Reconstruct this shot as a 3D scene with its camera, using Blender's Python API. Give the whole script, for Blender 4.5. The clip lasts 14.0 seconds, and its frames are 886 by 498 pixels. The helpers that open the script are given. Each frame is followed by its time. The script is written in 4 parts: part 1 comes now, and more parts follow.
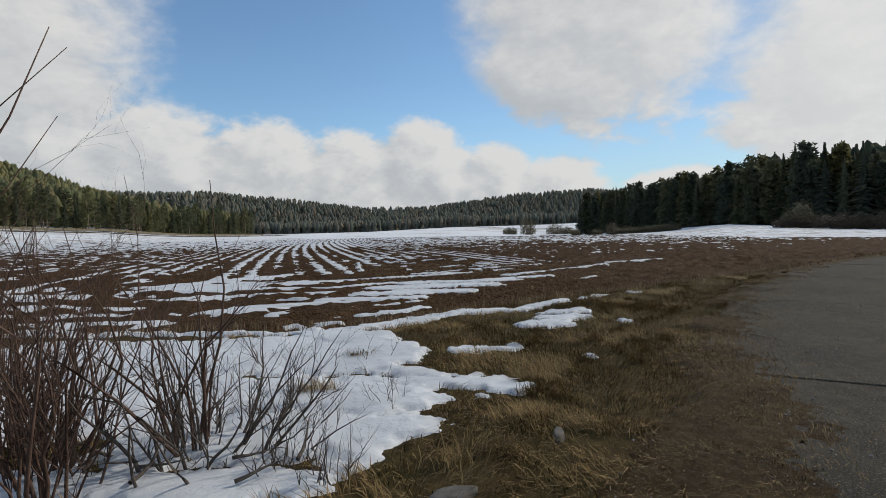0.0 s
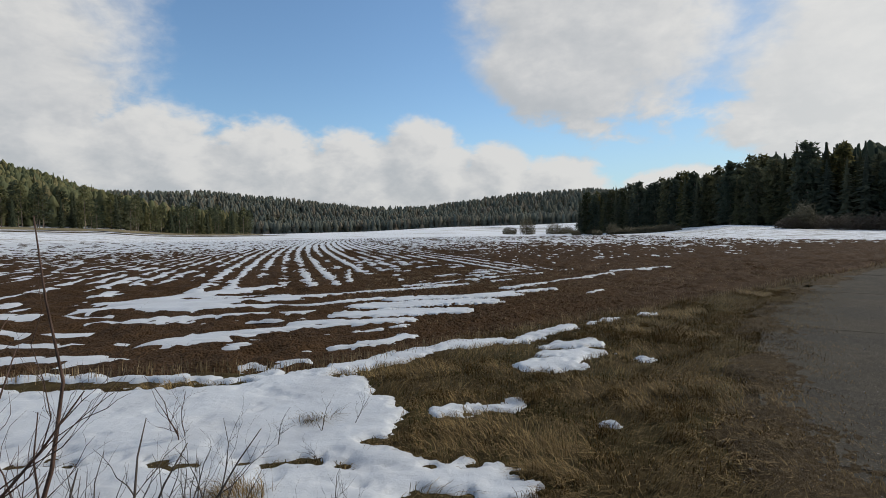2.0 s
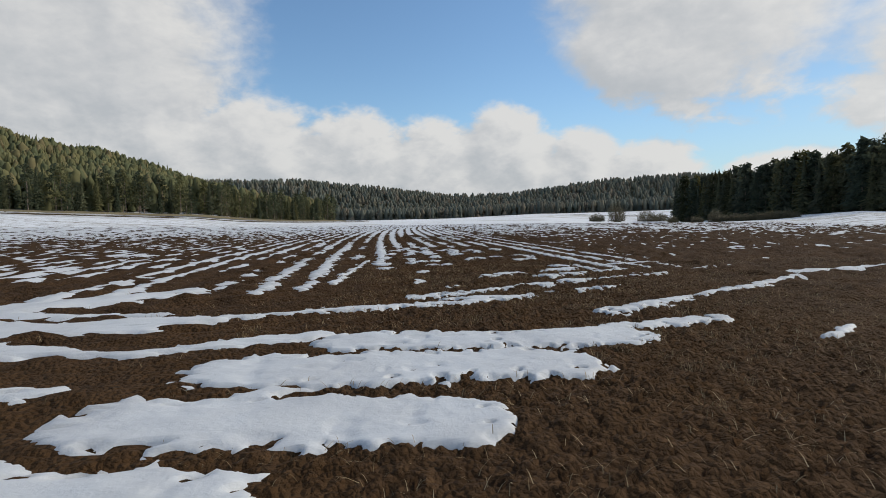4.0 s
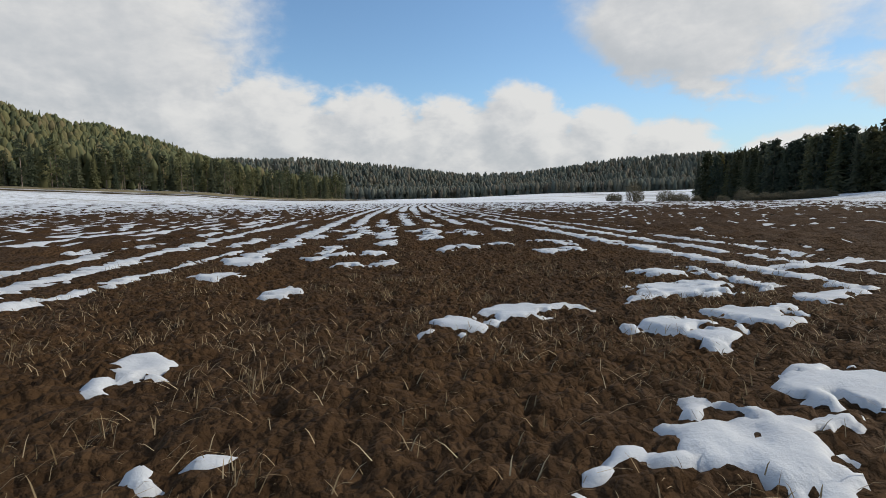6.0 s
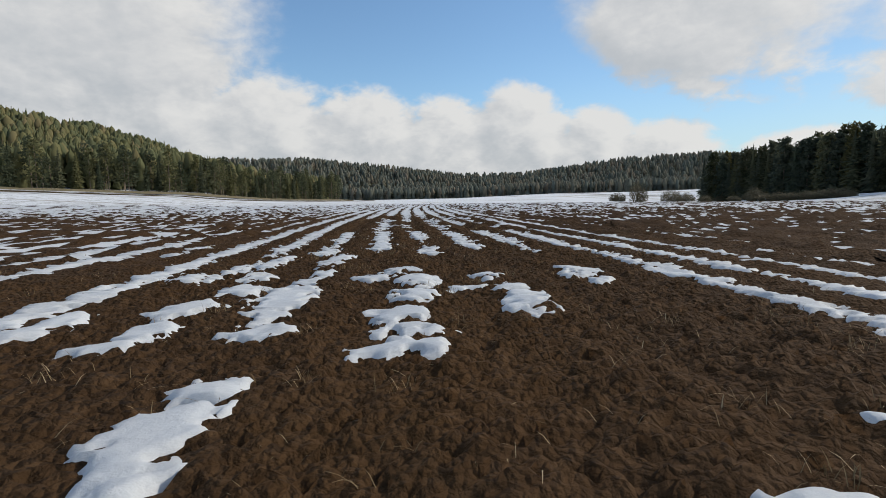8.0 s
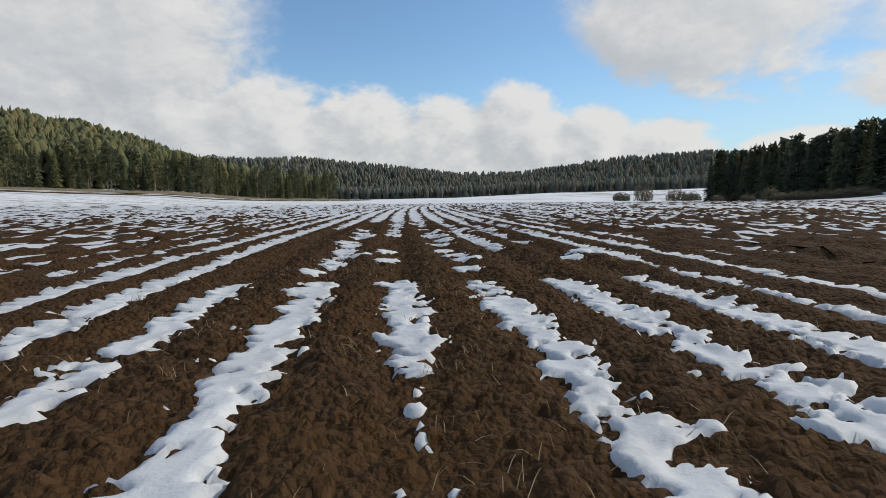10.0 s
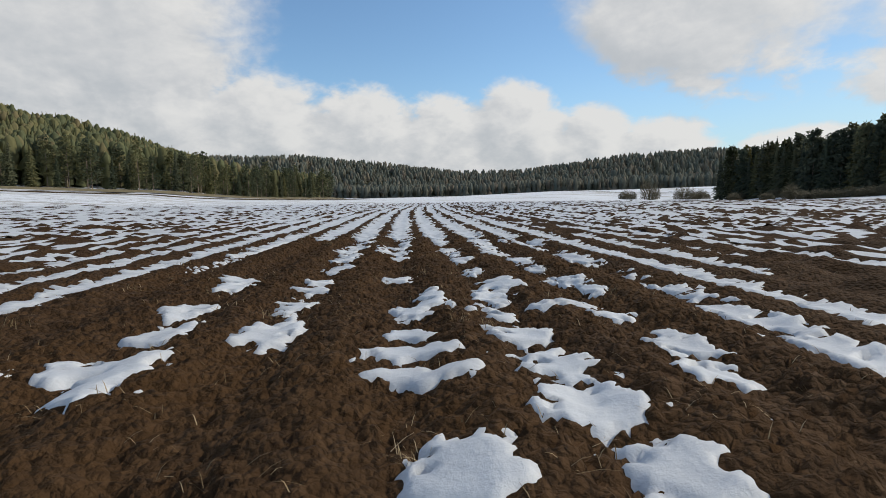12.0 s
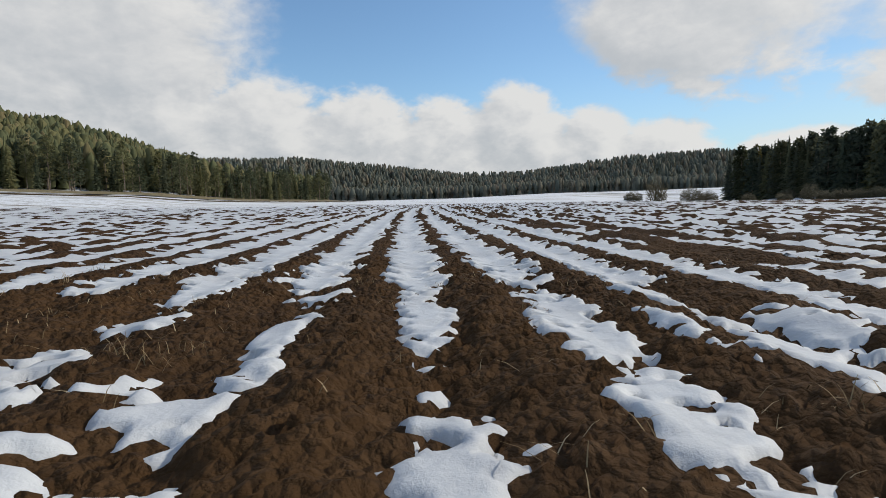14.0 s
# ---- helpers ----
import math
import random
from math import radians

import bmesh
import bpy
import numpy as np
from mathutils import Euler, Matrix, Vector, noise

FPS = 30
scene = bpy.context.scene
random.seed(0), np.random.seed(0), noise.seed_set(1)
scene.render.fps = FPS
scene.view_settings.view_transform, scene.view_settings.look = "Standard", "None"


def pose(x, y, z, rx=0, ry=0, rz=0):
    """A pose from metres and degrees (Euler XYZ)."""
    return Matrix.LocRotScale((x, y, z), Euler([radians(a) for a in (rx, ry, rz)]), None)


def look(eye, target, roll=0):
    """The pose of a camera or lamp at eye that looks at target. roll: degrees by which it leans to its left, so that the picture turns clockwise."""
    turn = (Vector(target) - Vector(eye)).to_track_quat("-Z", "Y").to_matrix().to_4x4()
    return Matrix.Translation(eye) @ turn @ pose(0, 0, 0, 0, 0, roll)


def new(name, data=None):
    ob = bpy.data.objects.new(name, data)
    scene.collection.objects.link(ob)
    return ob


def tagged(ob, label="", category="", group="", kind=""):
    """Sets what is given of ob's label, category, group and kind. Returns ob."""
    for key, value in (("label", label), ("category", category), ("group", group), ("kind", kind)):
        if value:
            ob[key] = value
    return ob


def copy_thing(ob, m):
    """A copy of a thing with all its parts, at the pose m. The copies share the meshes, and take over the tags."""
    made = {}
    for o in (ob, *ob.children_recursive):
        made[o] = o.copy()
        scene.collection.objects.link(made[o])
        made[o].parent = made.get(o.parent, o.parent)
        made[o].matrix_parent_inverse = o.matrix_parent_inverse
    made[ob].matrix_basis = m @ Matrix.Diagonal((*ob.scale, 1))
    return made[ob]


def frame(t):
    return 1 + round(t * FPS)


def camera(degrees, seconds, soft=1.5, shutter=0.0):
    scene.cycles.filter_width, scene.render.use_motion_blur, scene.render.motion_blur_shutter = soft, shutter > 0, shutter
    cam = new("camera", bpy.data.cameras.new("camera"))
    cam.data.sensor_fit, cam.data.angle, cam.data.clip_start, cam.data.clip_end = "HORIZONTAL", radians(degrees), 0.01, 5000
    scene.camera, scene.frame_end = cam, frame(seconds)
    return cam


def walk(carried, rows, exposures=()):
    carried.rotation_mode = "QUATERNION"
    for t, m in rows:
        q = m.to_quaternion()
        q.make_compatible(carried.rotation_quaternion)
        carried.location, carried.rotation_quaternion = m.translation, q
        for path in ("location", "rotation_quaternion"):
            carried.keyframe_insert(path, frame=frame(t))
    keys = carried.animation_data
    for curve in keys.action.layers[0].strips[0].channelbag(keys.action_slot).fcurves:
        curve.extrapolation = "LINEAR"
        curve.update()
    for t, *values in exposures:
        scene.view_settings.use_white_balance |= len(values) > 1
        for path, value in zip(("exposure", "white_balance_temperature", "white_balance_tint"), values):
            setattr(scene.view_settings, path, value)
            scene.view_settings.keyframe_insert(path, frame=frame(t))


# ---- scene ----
# ---- camera ----
cam = camera(80.0, 14.0, soft=0.9)
walk(cam, [
    (0, look((0.000, 0.000, 1.436), (2.106, 9.770, 1.113), -1.03)),
    (0.5, look((0.090, 0.098, 1.497), (2.196, 9.868, 1.169), -1.01)),
    (1, look((0.128, 0.162, 1.797), (2.237, 9.932, 1.464), -1.02)),
    (1.5, look((0.183, 0.329, 1.817), (2.290, 10.099, 1.479), -1.00)),
    (2, look((0.465, 1.277, 1.724), (2.579, 11.045, 1.389), -0.99)),
    (2.5, look((0.924, 2.762, 1.633), (3.079, 12.522, 1.298), -0.94)),
    (3, look((1.458, 4.412, 1.580), (3.065, 14.277, 1.250), -1.05)),
    (3.2, look((1.686, 5.127, 1.559), (2.945, 15.042, 1.225), -1.13)),
    (5.3, look((4.330, 15.484, 0.792), (4.658, 25.436, -0.128), -0.68)),
    (5.5, look((4.357, 16.138, 0.768), (4.677, 26.091, -0.148), -0.67)),
    (6, look((4.382, 17.749, 0.799), (4.696, 27.701, -0.123), -0.63)),
    (6.5, look((4.397, 19.462, 0.858), (4.717, 29.414, -0.064), -0.62)),
    (7, look((4.469, 21.449, 0.861), (4.789, 31.401, -0.061), -0.62)),
    (7.5, look((4.562, 23.580, 0.858), (4.884, 33.533, -0.065), -0.63)),
    (8, look((4.633, 25.808, 0.843), (4.972, 35.760, -0.074), -0.67)),
    (8.5, look((4.720, 28.118, 0.834), (5.067, 38.070, -0.083), -0.69)),
    (8.7, look((4.747, 29.026, 0.851), (5.106, 38.976, -0.079), -0.82)),
    (10.8, look((4.546, 38.467, 0.878), (4.926, 48.417, -0.049), -0.65)),
    (11, look((4.632, 39.466, 0.877), (4.995, 49.416, -0.058), -0.75)),
    (11.5, look((4.770, 41.997, 0.897), (5.135, 51.946, -0.043), -0.79)),
    (12, look((4.929, 44.541, 0.906), (5.306, 54.488, -0.047), -0.78)),
    (12.5, look((5.116, 47.029, 0.890), (5.494, 56.976, -0.066), -0.88)),
    (13, look((5.277, 49.531, 0.840), (5.657, 59.478, -0.110), -0.89)),
    (13.5, look((5.337, 51.594, 0.763), (5.707, 61.544, -0.164), -0.94)),
    (14, look((5.290, 52.651, 0.656), (5.664, 62.603, -0.252), -0.93)),
], exposures=[(0, -0.1), (3.2, -0.1), (5.3, 0.0), (14, 0.0)])

# ---- world and sun ----
SUN_AZ, SUN_EL = radians(78), radians(31)


class Nodes:
    """A short way to write node trees."""

    def __init__(self, tree):
        self.tree = tree
        tree.nodes.clear()

    def n(self, kind, props=None, **inputs):
        node = self.tree.nodes.new(kind)
        for k, v in (props or {}).items():
            setattr(node, k, v)
        for k, v in inputs.items():
            key = int(k[1:]) if k[0] == "i" and k[1:].isdigit() else k.replace("_", " ")
            self.put(node.inputs[key], v)
        return node

    def put(self, socket, v):
        if isinstance(v, bpy.types.NodeSocket):
            self.tree.links.new(v, socket)
        else:
            socket.default_value = v

    def math(self, op, a, b=0.0, c=0.0, clamp=False):
        return self.n("ShaderNodeMath", {"operation": op, "use_clamp": clamp}, i0=a, i1=b, i2=c).outputs[0]

    def ramp(self, fac, *stops):
        node = self.n("ShaderNodeValToRGB", i0=fac)
        el = node.color_ramp.elements
        while len(el) < len(stops):
            el.new(0.5)
        for e, (p, col) in zip(el, stops):
            e.position, e.color = p, (*col, 1) if len(col) == 3 else col
        return node.outputs[0]

    def step(self, v, lo, hi, a=0.0, b=1.0):
        return self.n("ShaderNodeMapRange", {"interpolation_type": "SMOOTHSTEP"}, i0=v, i1=lo, i2=hi, i3=a, i4=b).outputs[0]

    def noise(self, vec, scale, detail=4.0, rough=0.55, dist=0.0):
        return self.n("ShaderNodeTexNoise", Vector=vec, Scale=scale, Detail=detail, Roughness=rough, Distortion=dist).outputs[0]

    def mix(self, fac, a, b, kind="MIX"):
        node = self.n("ShaderNodeMix", {"data_type": "RGBA", "blend_type": kind}, i0=fac, i6=a, i7=b)
        return node.outputs[2]


def build_world():
    world = bpy.data.worlds.new("sky")
    scene.world = world
    world.use_nodes = True
    N = Nodes(world.node_tree)
    sky = N.n("ShaderNodeTexSky", {"sky_type": "NISHITA", "sun_disc": False, "sun_elevation": SUN_EL, "sun_rotation": SUN_AZ, "dust_density": 0.6, "ozone_density": 1.6})
    d = N.n("ShaderNodeTexCoord").outputs["Generated"]
    xyz = N.n("ShaderNodeSeparateXYZ", i0=d).outputs
    az = N.math("MULTIPLY", N.math("ARCTAN2", xyz[0], xyz[1]), 57.2958)
    el = N.math("MULTIPLY", N.math("ARCSINE", xyz[2]), 57.2958)
    def blob(az, el, a, e, ra, re):
        u = N.math("DIVIDE", N.math("SUBTRACT", az, a), ra)
        v = N.math("DIVIDE", N.math("SUBTRACT", el, e), re)
        q = N.math("ADD", N.math("MULTIPLY", u, u), N.math("MULTIPLY", v, v))
        return N.math("SUBTRACT", 1.0, q)

    def density(az, el):
        """How deep in cloud a direction lies: heaps along the horizon and above it, broken cloud elsewhere."""
        flat = N.n("ShaderNodeCombineXYZ", i0=az, i1=N.math("MULTIPLY", el, 1.6), i2=0.0).outputs[0]
        big = N.noise(flat, 0.055, 3, 0.5, 0.2)
        mid = N.noise(flat, 0.17, 6, 0.52, 0.4)
        fine = N.noise(flat, 0.6, 5, 0.6, 0.3)
        puff = N.math("ADD", N.math("MULTIPLY", N.math("SUBTRACT", mid, 0.5), 1.15), N.math("MULTIPLY", N.math("SUBTRACT", fine, 0.5), 0.5))
        puff = N.math("MULTIPLY", puff, N.step(el, 10.0, 14.0, 1.0, 0.65))
        shape = None
        for b in BLOBS:
            q = blob(az, el, *b)
            shape = q if shape is None else N.n("ShaderNodeMath", {"operation": "SMOOTH_MAX"}, i0=shape, i1=q, i2=0.25).outputs[0]
        away = N.math("SUBTRACT", N.math("MULTIPLY", big, 2.4), 1.1)
        side = N.math("MAXIMUM", N.step(N.math("ABSOLUTE", N.math("SUBTRACT", az, 5.0)), 50.0, 75.0), N.step(el, 27.0, 38.0))
        shape = N.n("ShaderNodeMix", {"data_type": "FLOAT"}, i0=side, i2=shape, i3=away).outputs[0]
        return N.math("ADD", N.math("MAXIMUM", N.math("MINIMUM", shape, 0.8), -1.2), puff)

    dens = density(az, el)
    sunward = density(N.math("ADD", az, 1.6), N.math("ADD", el, 1.5))
    soft_lo, soft_hi = N.step(el, 11.5, 17.0, 0.0, -0.12), N.step(el, 11.5, 17.0, 0.38, 0.62)
    mask = N.step(dens, soft_lo, soft_hi)
    # bright where the cloud thins towards the sun, grey in its depth
    lit = N.step(N.math("SUBTRACT", dens, sunward), -0.45, 0.55)
    depth = N.step(dens, 0.2, 1.6)
    lit = N.math("ADD", lit, N.step(el, 11.0, 17.0, 0.0, 0.14))
    bright = N.math("SUBTRACT", lit, N.math("MULTIPLY", depth, 0.36))
    col = N.ramp(bright, (0.0, (0.50, 0.525, 0.55)), (0.4, (0.61, 0.62, 0.63)), (0.85, (0.745, 0.74, 0.725)))
    glow = N.step(N.math("ABSOLUTE", N.math("SUBTRACT", az, 58.0)), 38.0, 0.0)
    col = N.mix(N.math("MULTIPLY", glow, 0.55), col, (0.90, 0.89, 0.86, 1))
    blue = N.n("ShaderNodeVectorMath", {"operation": "SCALE"}, i0=N.mix(1.0, sky.outputs[0], (0.84, 1.0, 1.09, 1), "MULTIPLY"), Scale=SKY_GAIN).outputs[0]
    blue = N.n("ShaderNodeVectorMath", {"operation": "SCALE"}, i0=blue, Scale=N.step(az, 5.0, 55.0, 1.0, 0.70)).outputs[0]
    haze = N.step(el, 13.0, 0.0, 0.0, 0.45)
    blue = N.mix(haze, blue, (0.36, 0.51, 0.66, 1))
    total = N.mix(N.math("MULTIPLY", mask, 0.97), blue, col)
    bg = N.n("ShaderNodeBackground", Color=total, Strength=1.0)
    out = N.n("ShaderNodeOutputWorld")
    N.tree.links.new(bg.outputs[0], out.inputs[0])


SKY_GAIN = 0.142
# azimuth, elevation and half widths of each heap of cloud, in degrees
BLOBS = [
    (-16, 4, 8, 9.8), (-6, 3, 9, 9.3), (3, 3, 8, 8.6), (10.5, 4, 6.5, 8.6), (18, 3, 5, 6.8), (25, 2.5, 6, 6), (-30, 4, 18, 12),
    (-36, 17, 21.5, 20), (29, 25, 16, 17), (24, 17, 8.7, 6), (56, 12, 17.5, 15), (38, 3, 8, 3.5),
]
build_world()

sun = new("sun", bpy.data.lights.new("sun", "SUN"))
sun.data.energy, sun.data.angle, sun.data.color = 3.0, radians(3), (1.0, 0.92, 0.80)
sun.matrix_world = look((0, 0, 0), (-math.sin(SUN_AZ) * math.cos(SUN_EL), -math.cos(SUN_AZ) * math.cos(SUN_EL), -math.sin(SUN_EL)))

# ---- materials ----


def material(name):
    m = bpy.data.materials.new(name)
    m.use_nodes = True
    return m, Nodes(m.node_tree)


def finish(N, color, rough=0.9, bump=None, strength=0.3, dist=0.02, spec=0.3, metal=0.0, extra=None):
    b = N.n("ShaderNodeBsdfPrincipled", Base_Color=color, Roughness=rough, Metallic=metal)
    N.put(b.inputs["Specular IOR Level"], spec)
    for k, v in (extra or {}).items():
        N.put(b.inputs[k], v)
    if bump is not None:
        N.tree.links.new(N.n("ShaderNodeBump", Height=bump, Strength=strength, Distance=dist).outputs[0], b.inputs["Normal"])
    N.tree.links.new(b.outputs[0], N.n("ShaderNodeOutputMaterial").inputs[0])


def place(N):
    return N.n("ShaderNodeNewGeometry").outputs["Position"]


def per_island(N):
    return N.n("ShaderNodeNewGeometry").outputs["Random Per Island"]


def per_object(N):
    return N.n("ShaderNodeObjectInfo").outputs["Random"]


def soil_material():
    m, N = material("ploughed_soil")
    p = place(N)
    a, b, c = N.noise(p, 0.5, 4), N.noise(p, 9, 6, 0.6), N.noise(p, 70, 5, 0.65)
    col = N.ramp(b, (0.25, (0.032, 0.0182, 0.0090)), (0.5, (0.055, 0.0312, 0.0152)), (0.75, (0.090, 0.0515, 0.0252)))
    col = N.mix(N.step(a, 0.4, 0.65, 0.0, 0.5), col, (0.073, 0.0390, 0.0160, 1))
    straw = N.n("ShaderNodeTexNoise", Vector=N.n("ShaderNodeVectorMath", {"operation": "MULTIPLY"}, i0=p, i1=(60, 260, 60)).outputs[0], Scale=1.0, Detail=2.0).outputs[0]
    col = N.mix(N.step(straw, 0.74, 0.80, 0.0, 0.25), col, (0.26, 0.19, 0.11, 1))
    lump = N.n("ShaderNodeTexVoronoi", {"feature": "SMOOTH_F1"}, Vector=p, Scale=24.0, Smoothness=0.25).outputs[0]
    crumb = N.n("ShaderNodeTexVoronoi", {}, Vector=p, Scale=75.0).outputs[0]
    relief = N.math("SUBTRACT", N.math("ADD", N.math("MULTIPLY", b, 1.3), N.math("MULTIPLY", c, 0.45)), N.math("ADD", N.math("MULTIPLY", lump, 1.55), N.math("MULTIPLY", crumb, 0.25)))
    big = N.n("ShaderNodeTexVoronoi", {"feature": "SMOOTH_F1"}, Vector=p, Scale=9.0, Smoothness=0.2).outputs[0]
    relief = N.math("SUBTRACT", relief, N.math("MULTIPLY", big, 1.15))
    finish(N, col, N.step(b, 0.3, 0.7, 1.0, 0.85), relief, 1.0, 0.020, 0.08)
    return m


def snow_material():
    m, N = material("old_snow")
    p = place(N)
    a, b, c = N.noise(p, 1.1, 4), N.noise(p, 18, 6, 0.65), N.noise(p, 160, 3)
    dirt = N.noise(p, 38, 4, 0.7)
    col = N.mix(N.step(a, 0.35, 0.7), (0.585, 0.605, 0.62, 1), (0.51, 0.525, 0.54, 1))
    col = N.mix(N.step(dirt, 0.66, 0.78, 0.0, 0.35), col, (0.42, 0.36, 0.30, 1))
    finish(N, col, 0.6, N.math("ADD", N.math("MULTIPLY", b, 1.0), N.math("MULTIPLY", c, 0.10)), 0.42, 0.022, 0.3, extra={"Subsurface Weight": 0.0})
    return m


def ground_material():
    """The sheet round the field: verge earth near the road, snow-covered grass and stubble further out."""
    m, N = material("verge_earth_and_far_snow")
    p = place(N)
    xyz = N.n("ShaderNodeSeparateXYZ", i0=p).outputs
    b, c, a = N.noise(p, 6, 6, 0.6), N.noise(p, 60, 5, 0.65), N.noise(p, 0.9, 4)
    earth = N.ramp(b, (0.25, (0.030, 0.020, 0.009)), (0.5, (0.060, 0.042, 0.018)), (0.8, (0.11, 0.080, 0.034)))
    earth = N.mix(N.step(a, 0.45, 0.65, 0, 0.5), earth, (0.042, 0.040, 0.014, 1))
    far = N.math("SQRT", N.math("ADD", N.math("MULTIPLY", xyz[0], xyz[0]), N.math("MULTIPLY", xyz[1], xyz[1])))
    streak = N.noise(N.n("ShaderNodeVectorMath", {"operation": "MULTIPLY"}, i0=p, i1=(0.012, 0.16, 0.0)).outputs[0], 1.0, 5, 0.6)
    patch = N.noise(p, 0.035, 6, 0.6)
    snow = N.mix(N.step(patch, 0.56, 0.70, 0.0, 0.7), (0.74, 0.76, 0.78, 1), (0.30, 0.25, 0.16, 1))
    snow = N.mix(N.step(streak, 0.54, 0.64, 0.0, 0.6), snow, (0.26, 0.21, 0.13, 1))
    speck = N.noise(N.n("ShaderNodeVectorMath", {"operation": "MULTIPLY"}, i0=p, i1=(1.0, 0.6, 1.0)).outputs[0], 0.7, 6, 0.7)
    snow = N.mix(N.math("MULTIPLY", N.step(speck, 0.50, 0.62, 0.0, 0.75), N.step(far, 230.0, 150.0)), snow, (0.12, 0.09, 0.05, 1))
    wood = N.step(far, 560.0, 575.0)
    snow = N.mix(wood, snow, (0.05, 0.05, 0.03, 1))
    col = N.mix(N.step(far, 60.0, 72.0), earth, snow)
    finish(N, col, 0.92, N.math("ADD", b, c), 0.6, 0.02, 0.06)
    return m


def dirt_material():
    m, N = material("road_dirt")
    p = place(N)
    a, b, c = N.noise(p, 2.2, 5), N.noise(p, 16, 6, 0.65), N.noise(p, 120, 4, 0.7)
    col = N.ramp(b, (0.25, (0.030, 0.020, 0.009)), (0.5, (0.066, 0.044, 0.020)), (0.8, (0.120, 0.084, 0.040)))
    col = N.mix(N.step(a, 0.4, 0.65, 0.0, 0.5), col, (0.032, 0.022, 0.012, 1))
    col = N.mix(N.step(c, 0.58, 0.66, 0.0, 0.7), col, (0.17, 0.14, 0.095, 1))
    finish(N, col, 0.85, N.math("ADD", c, N.math("MULTIPLY", b, 0.8)), 1.0, 0.022, 0.08)
    return m


def concrete_material():
    m, N = material("wet_worn_concrete")
    p = place(N)
    a, b, c = N.noise(p, 0.7, 5), N.noise(p, 7, 6, 0.6), N.noise(p, 75, 5, 0.75)
    col = N.ramp(b, (0.25, (0.048, 0.041, 0.030)), (0.6, (0.076, 0.066, 0.050)), (0.85, (0.122, 0.108, 0.084)))
    col = N.mix(N.step(a, 0.42, 0.66, 0.0, 0.7), col, (0.034, 0.031, 0.026, 1))
    col = N.mix(N.step(c, 0.54, 0.64, 0.0, 0.75), col, (0.21, 0.195, 0.165, 1))
    col = N.mix(N.step(c, 0.46, 0.36, 0.0, 0.75), col, (0.016, 0.014, 0.011, 1))
    col = N.mix(0.12, col, N.ramp(per_object(N), (0.0, (0.025, 0.025, 0.025)), (1.0, (0.09, 0.085, 0.075))))
    finish(N, col, N.step(a, 0.4, 0.65, 1.0, 0.9), N.math("ADD", c, N.math("MULTIPLY", b, 0.5)), 0.8, 0.008, 0.06)
    return m


def leaf_material(name, lo, mid, hi, rough=0.8, island=True):
    m, N = material(name)
    r = per_island(N) if island else per_object(N)
    col = N.ramp(r, (0.0, lo), (0.5, mid), (1.0, hi))
    col = N.mix(N.step(N.noise(place(N), 3.0, 4), 0.35, 0.7, 0.0, 0.4), col, (*lo, 1))
    finish(N, col, rough, N.noise(place(N), 40, 4), 0.3, 0.01, 0.2)
    return m


def needle_material(name, lo, hi):
    m, N = material(name)
    col = N.mix(per_island(N), (*lo, 1), (*hi, 1))
    tone = N.ramp(per_object(N), (0.0, (0.72, 0.80, 0.78)), (0.5, (1.0, 1.0, 1.0)), (1.0, (1.35, 1.22, 0.9)))
    col = N.mix(1.0, col, tone, "MULTIPLY")
    b = N.n("ShaderNodeBsdfPrincipled", Base_Color=col, Roughness=0.9)
    N.put(b.inputs["Specular IOR Level"], 0.1)
    through_leaf = N.n("ShaderNodeBsdfTranslucent", Color=col)
    both = N.n("ShaderNodeMixShader", i0=0.5, i1=b.outputs[0], i2=through_leaf.outputs[0])
    N.tree.links.new(both.outputs[0], N.n("ShaderNodeOutputMaterial").inputs[0])
    return m


def mixed_wood(name, stops):
    """A wood of several kinds of tree, each tree with its own tone."""
    m, N = material(name)
    p = place(N)
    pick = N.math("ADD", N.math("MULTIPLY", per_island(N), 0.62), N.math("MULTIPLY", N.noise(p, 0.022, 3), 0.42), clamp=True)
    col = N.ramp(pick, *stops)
    b = N.n("ShaderNodeBsdfPrincipled", Base_Color=col, Roughness=0.9)
    N.put(b.inputs["Specular IOR Level"], 0.1)
    leaf = N.n("ShaderNodeBsdfTranslucent", Color=col)
    both = N.n("ShaderNodeMixShader", i0=0.5, i1=b.outputs[0], i2=leaf.outputs[0])
    N.tree.links.new(both.outputs[0], N.n("ShaderNodeOutputMaterial").inputs[0])
    return m


def bark_material(name, lo, hi, scale=30):
    m, N = material(name)
    p = N.n("ShaderNodeVectorMath", {"operation": "MULTIPLY"}, i0=place(N), i1=(1, 1, 0.25)).outputs[0]
    b = N.noise(p, scale, 5, 0.65)
    col = N.mix(N.step(b, 0.3, 0.7), (*lo, 1), (*hi, 1))
    col = N.mix(0.35, col, N.mix(per_island(N), (*lo, 1), (*hi, 1)))
    finish(N, col, 0.8, b, 0.6, 0.004, 0.25)
    return m


SOIL, SNOW, GROUND, CONCRETE = soil_material(), snow_material(), ground_material(), concrete_material()
DIRT = dirt_material()
GROUND_EARTH = dirt_material()
GROUND_EARTH.name = "bare_earth"
GRASS = leaf_material("dry_grass", (0.070, 0.046, 0.016), (0.19, 0.122, 0.044), (0.38, 0.265, 0.115))
GREEN = leaf_material("green_grass", (0.034, 0.036, 0.009), (0.066, 0.066, 0.017), (0.11, 0.095, 0.03))
STRAW = leaf_material("straw", (0.14, 0.095, 0.045), (0.30, 0.22, 0.12), (0.46, 0.36, 0.22))
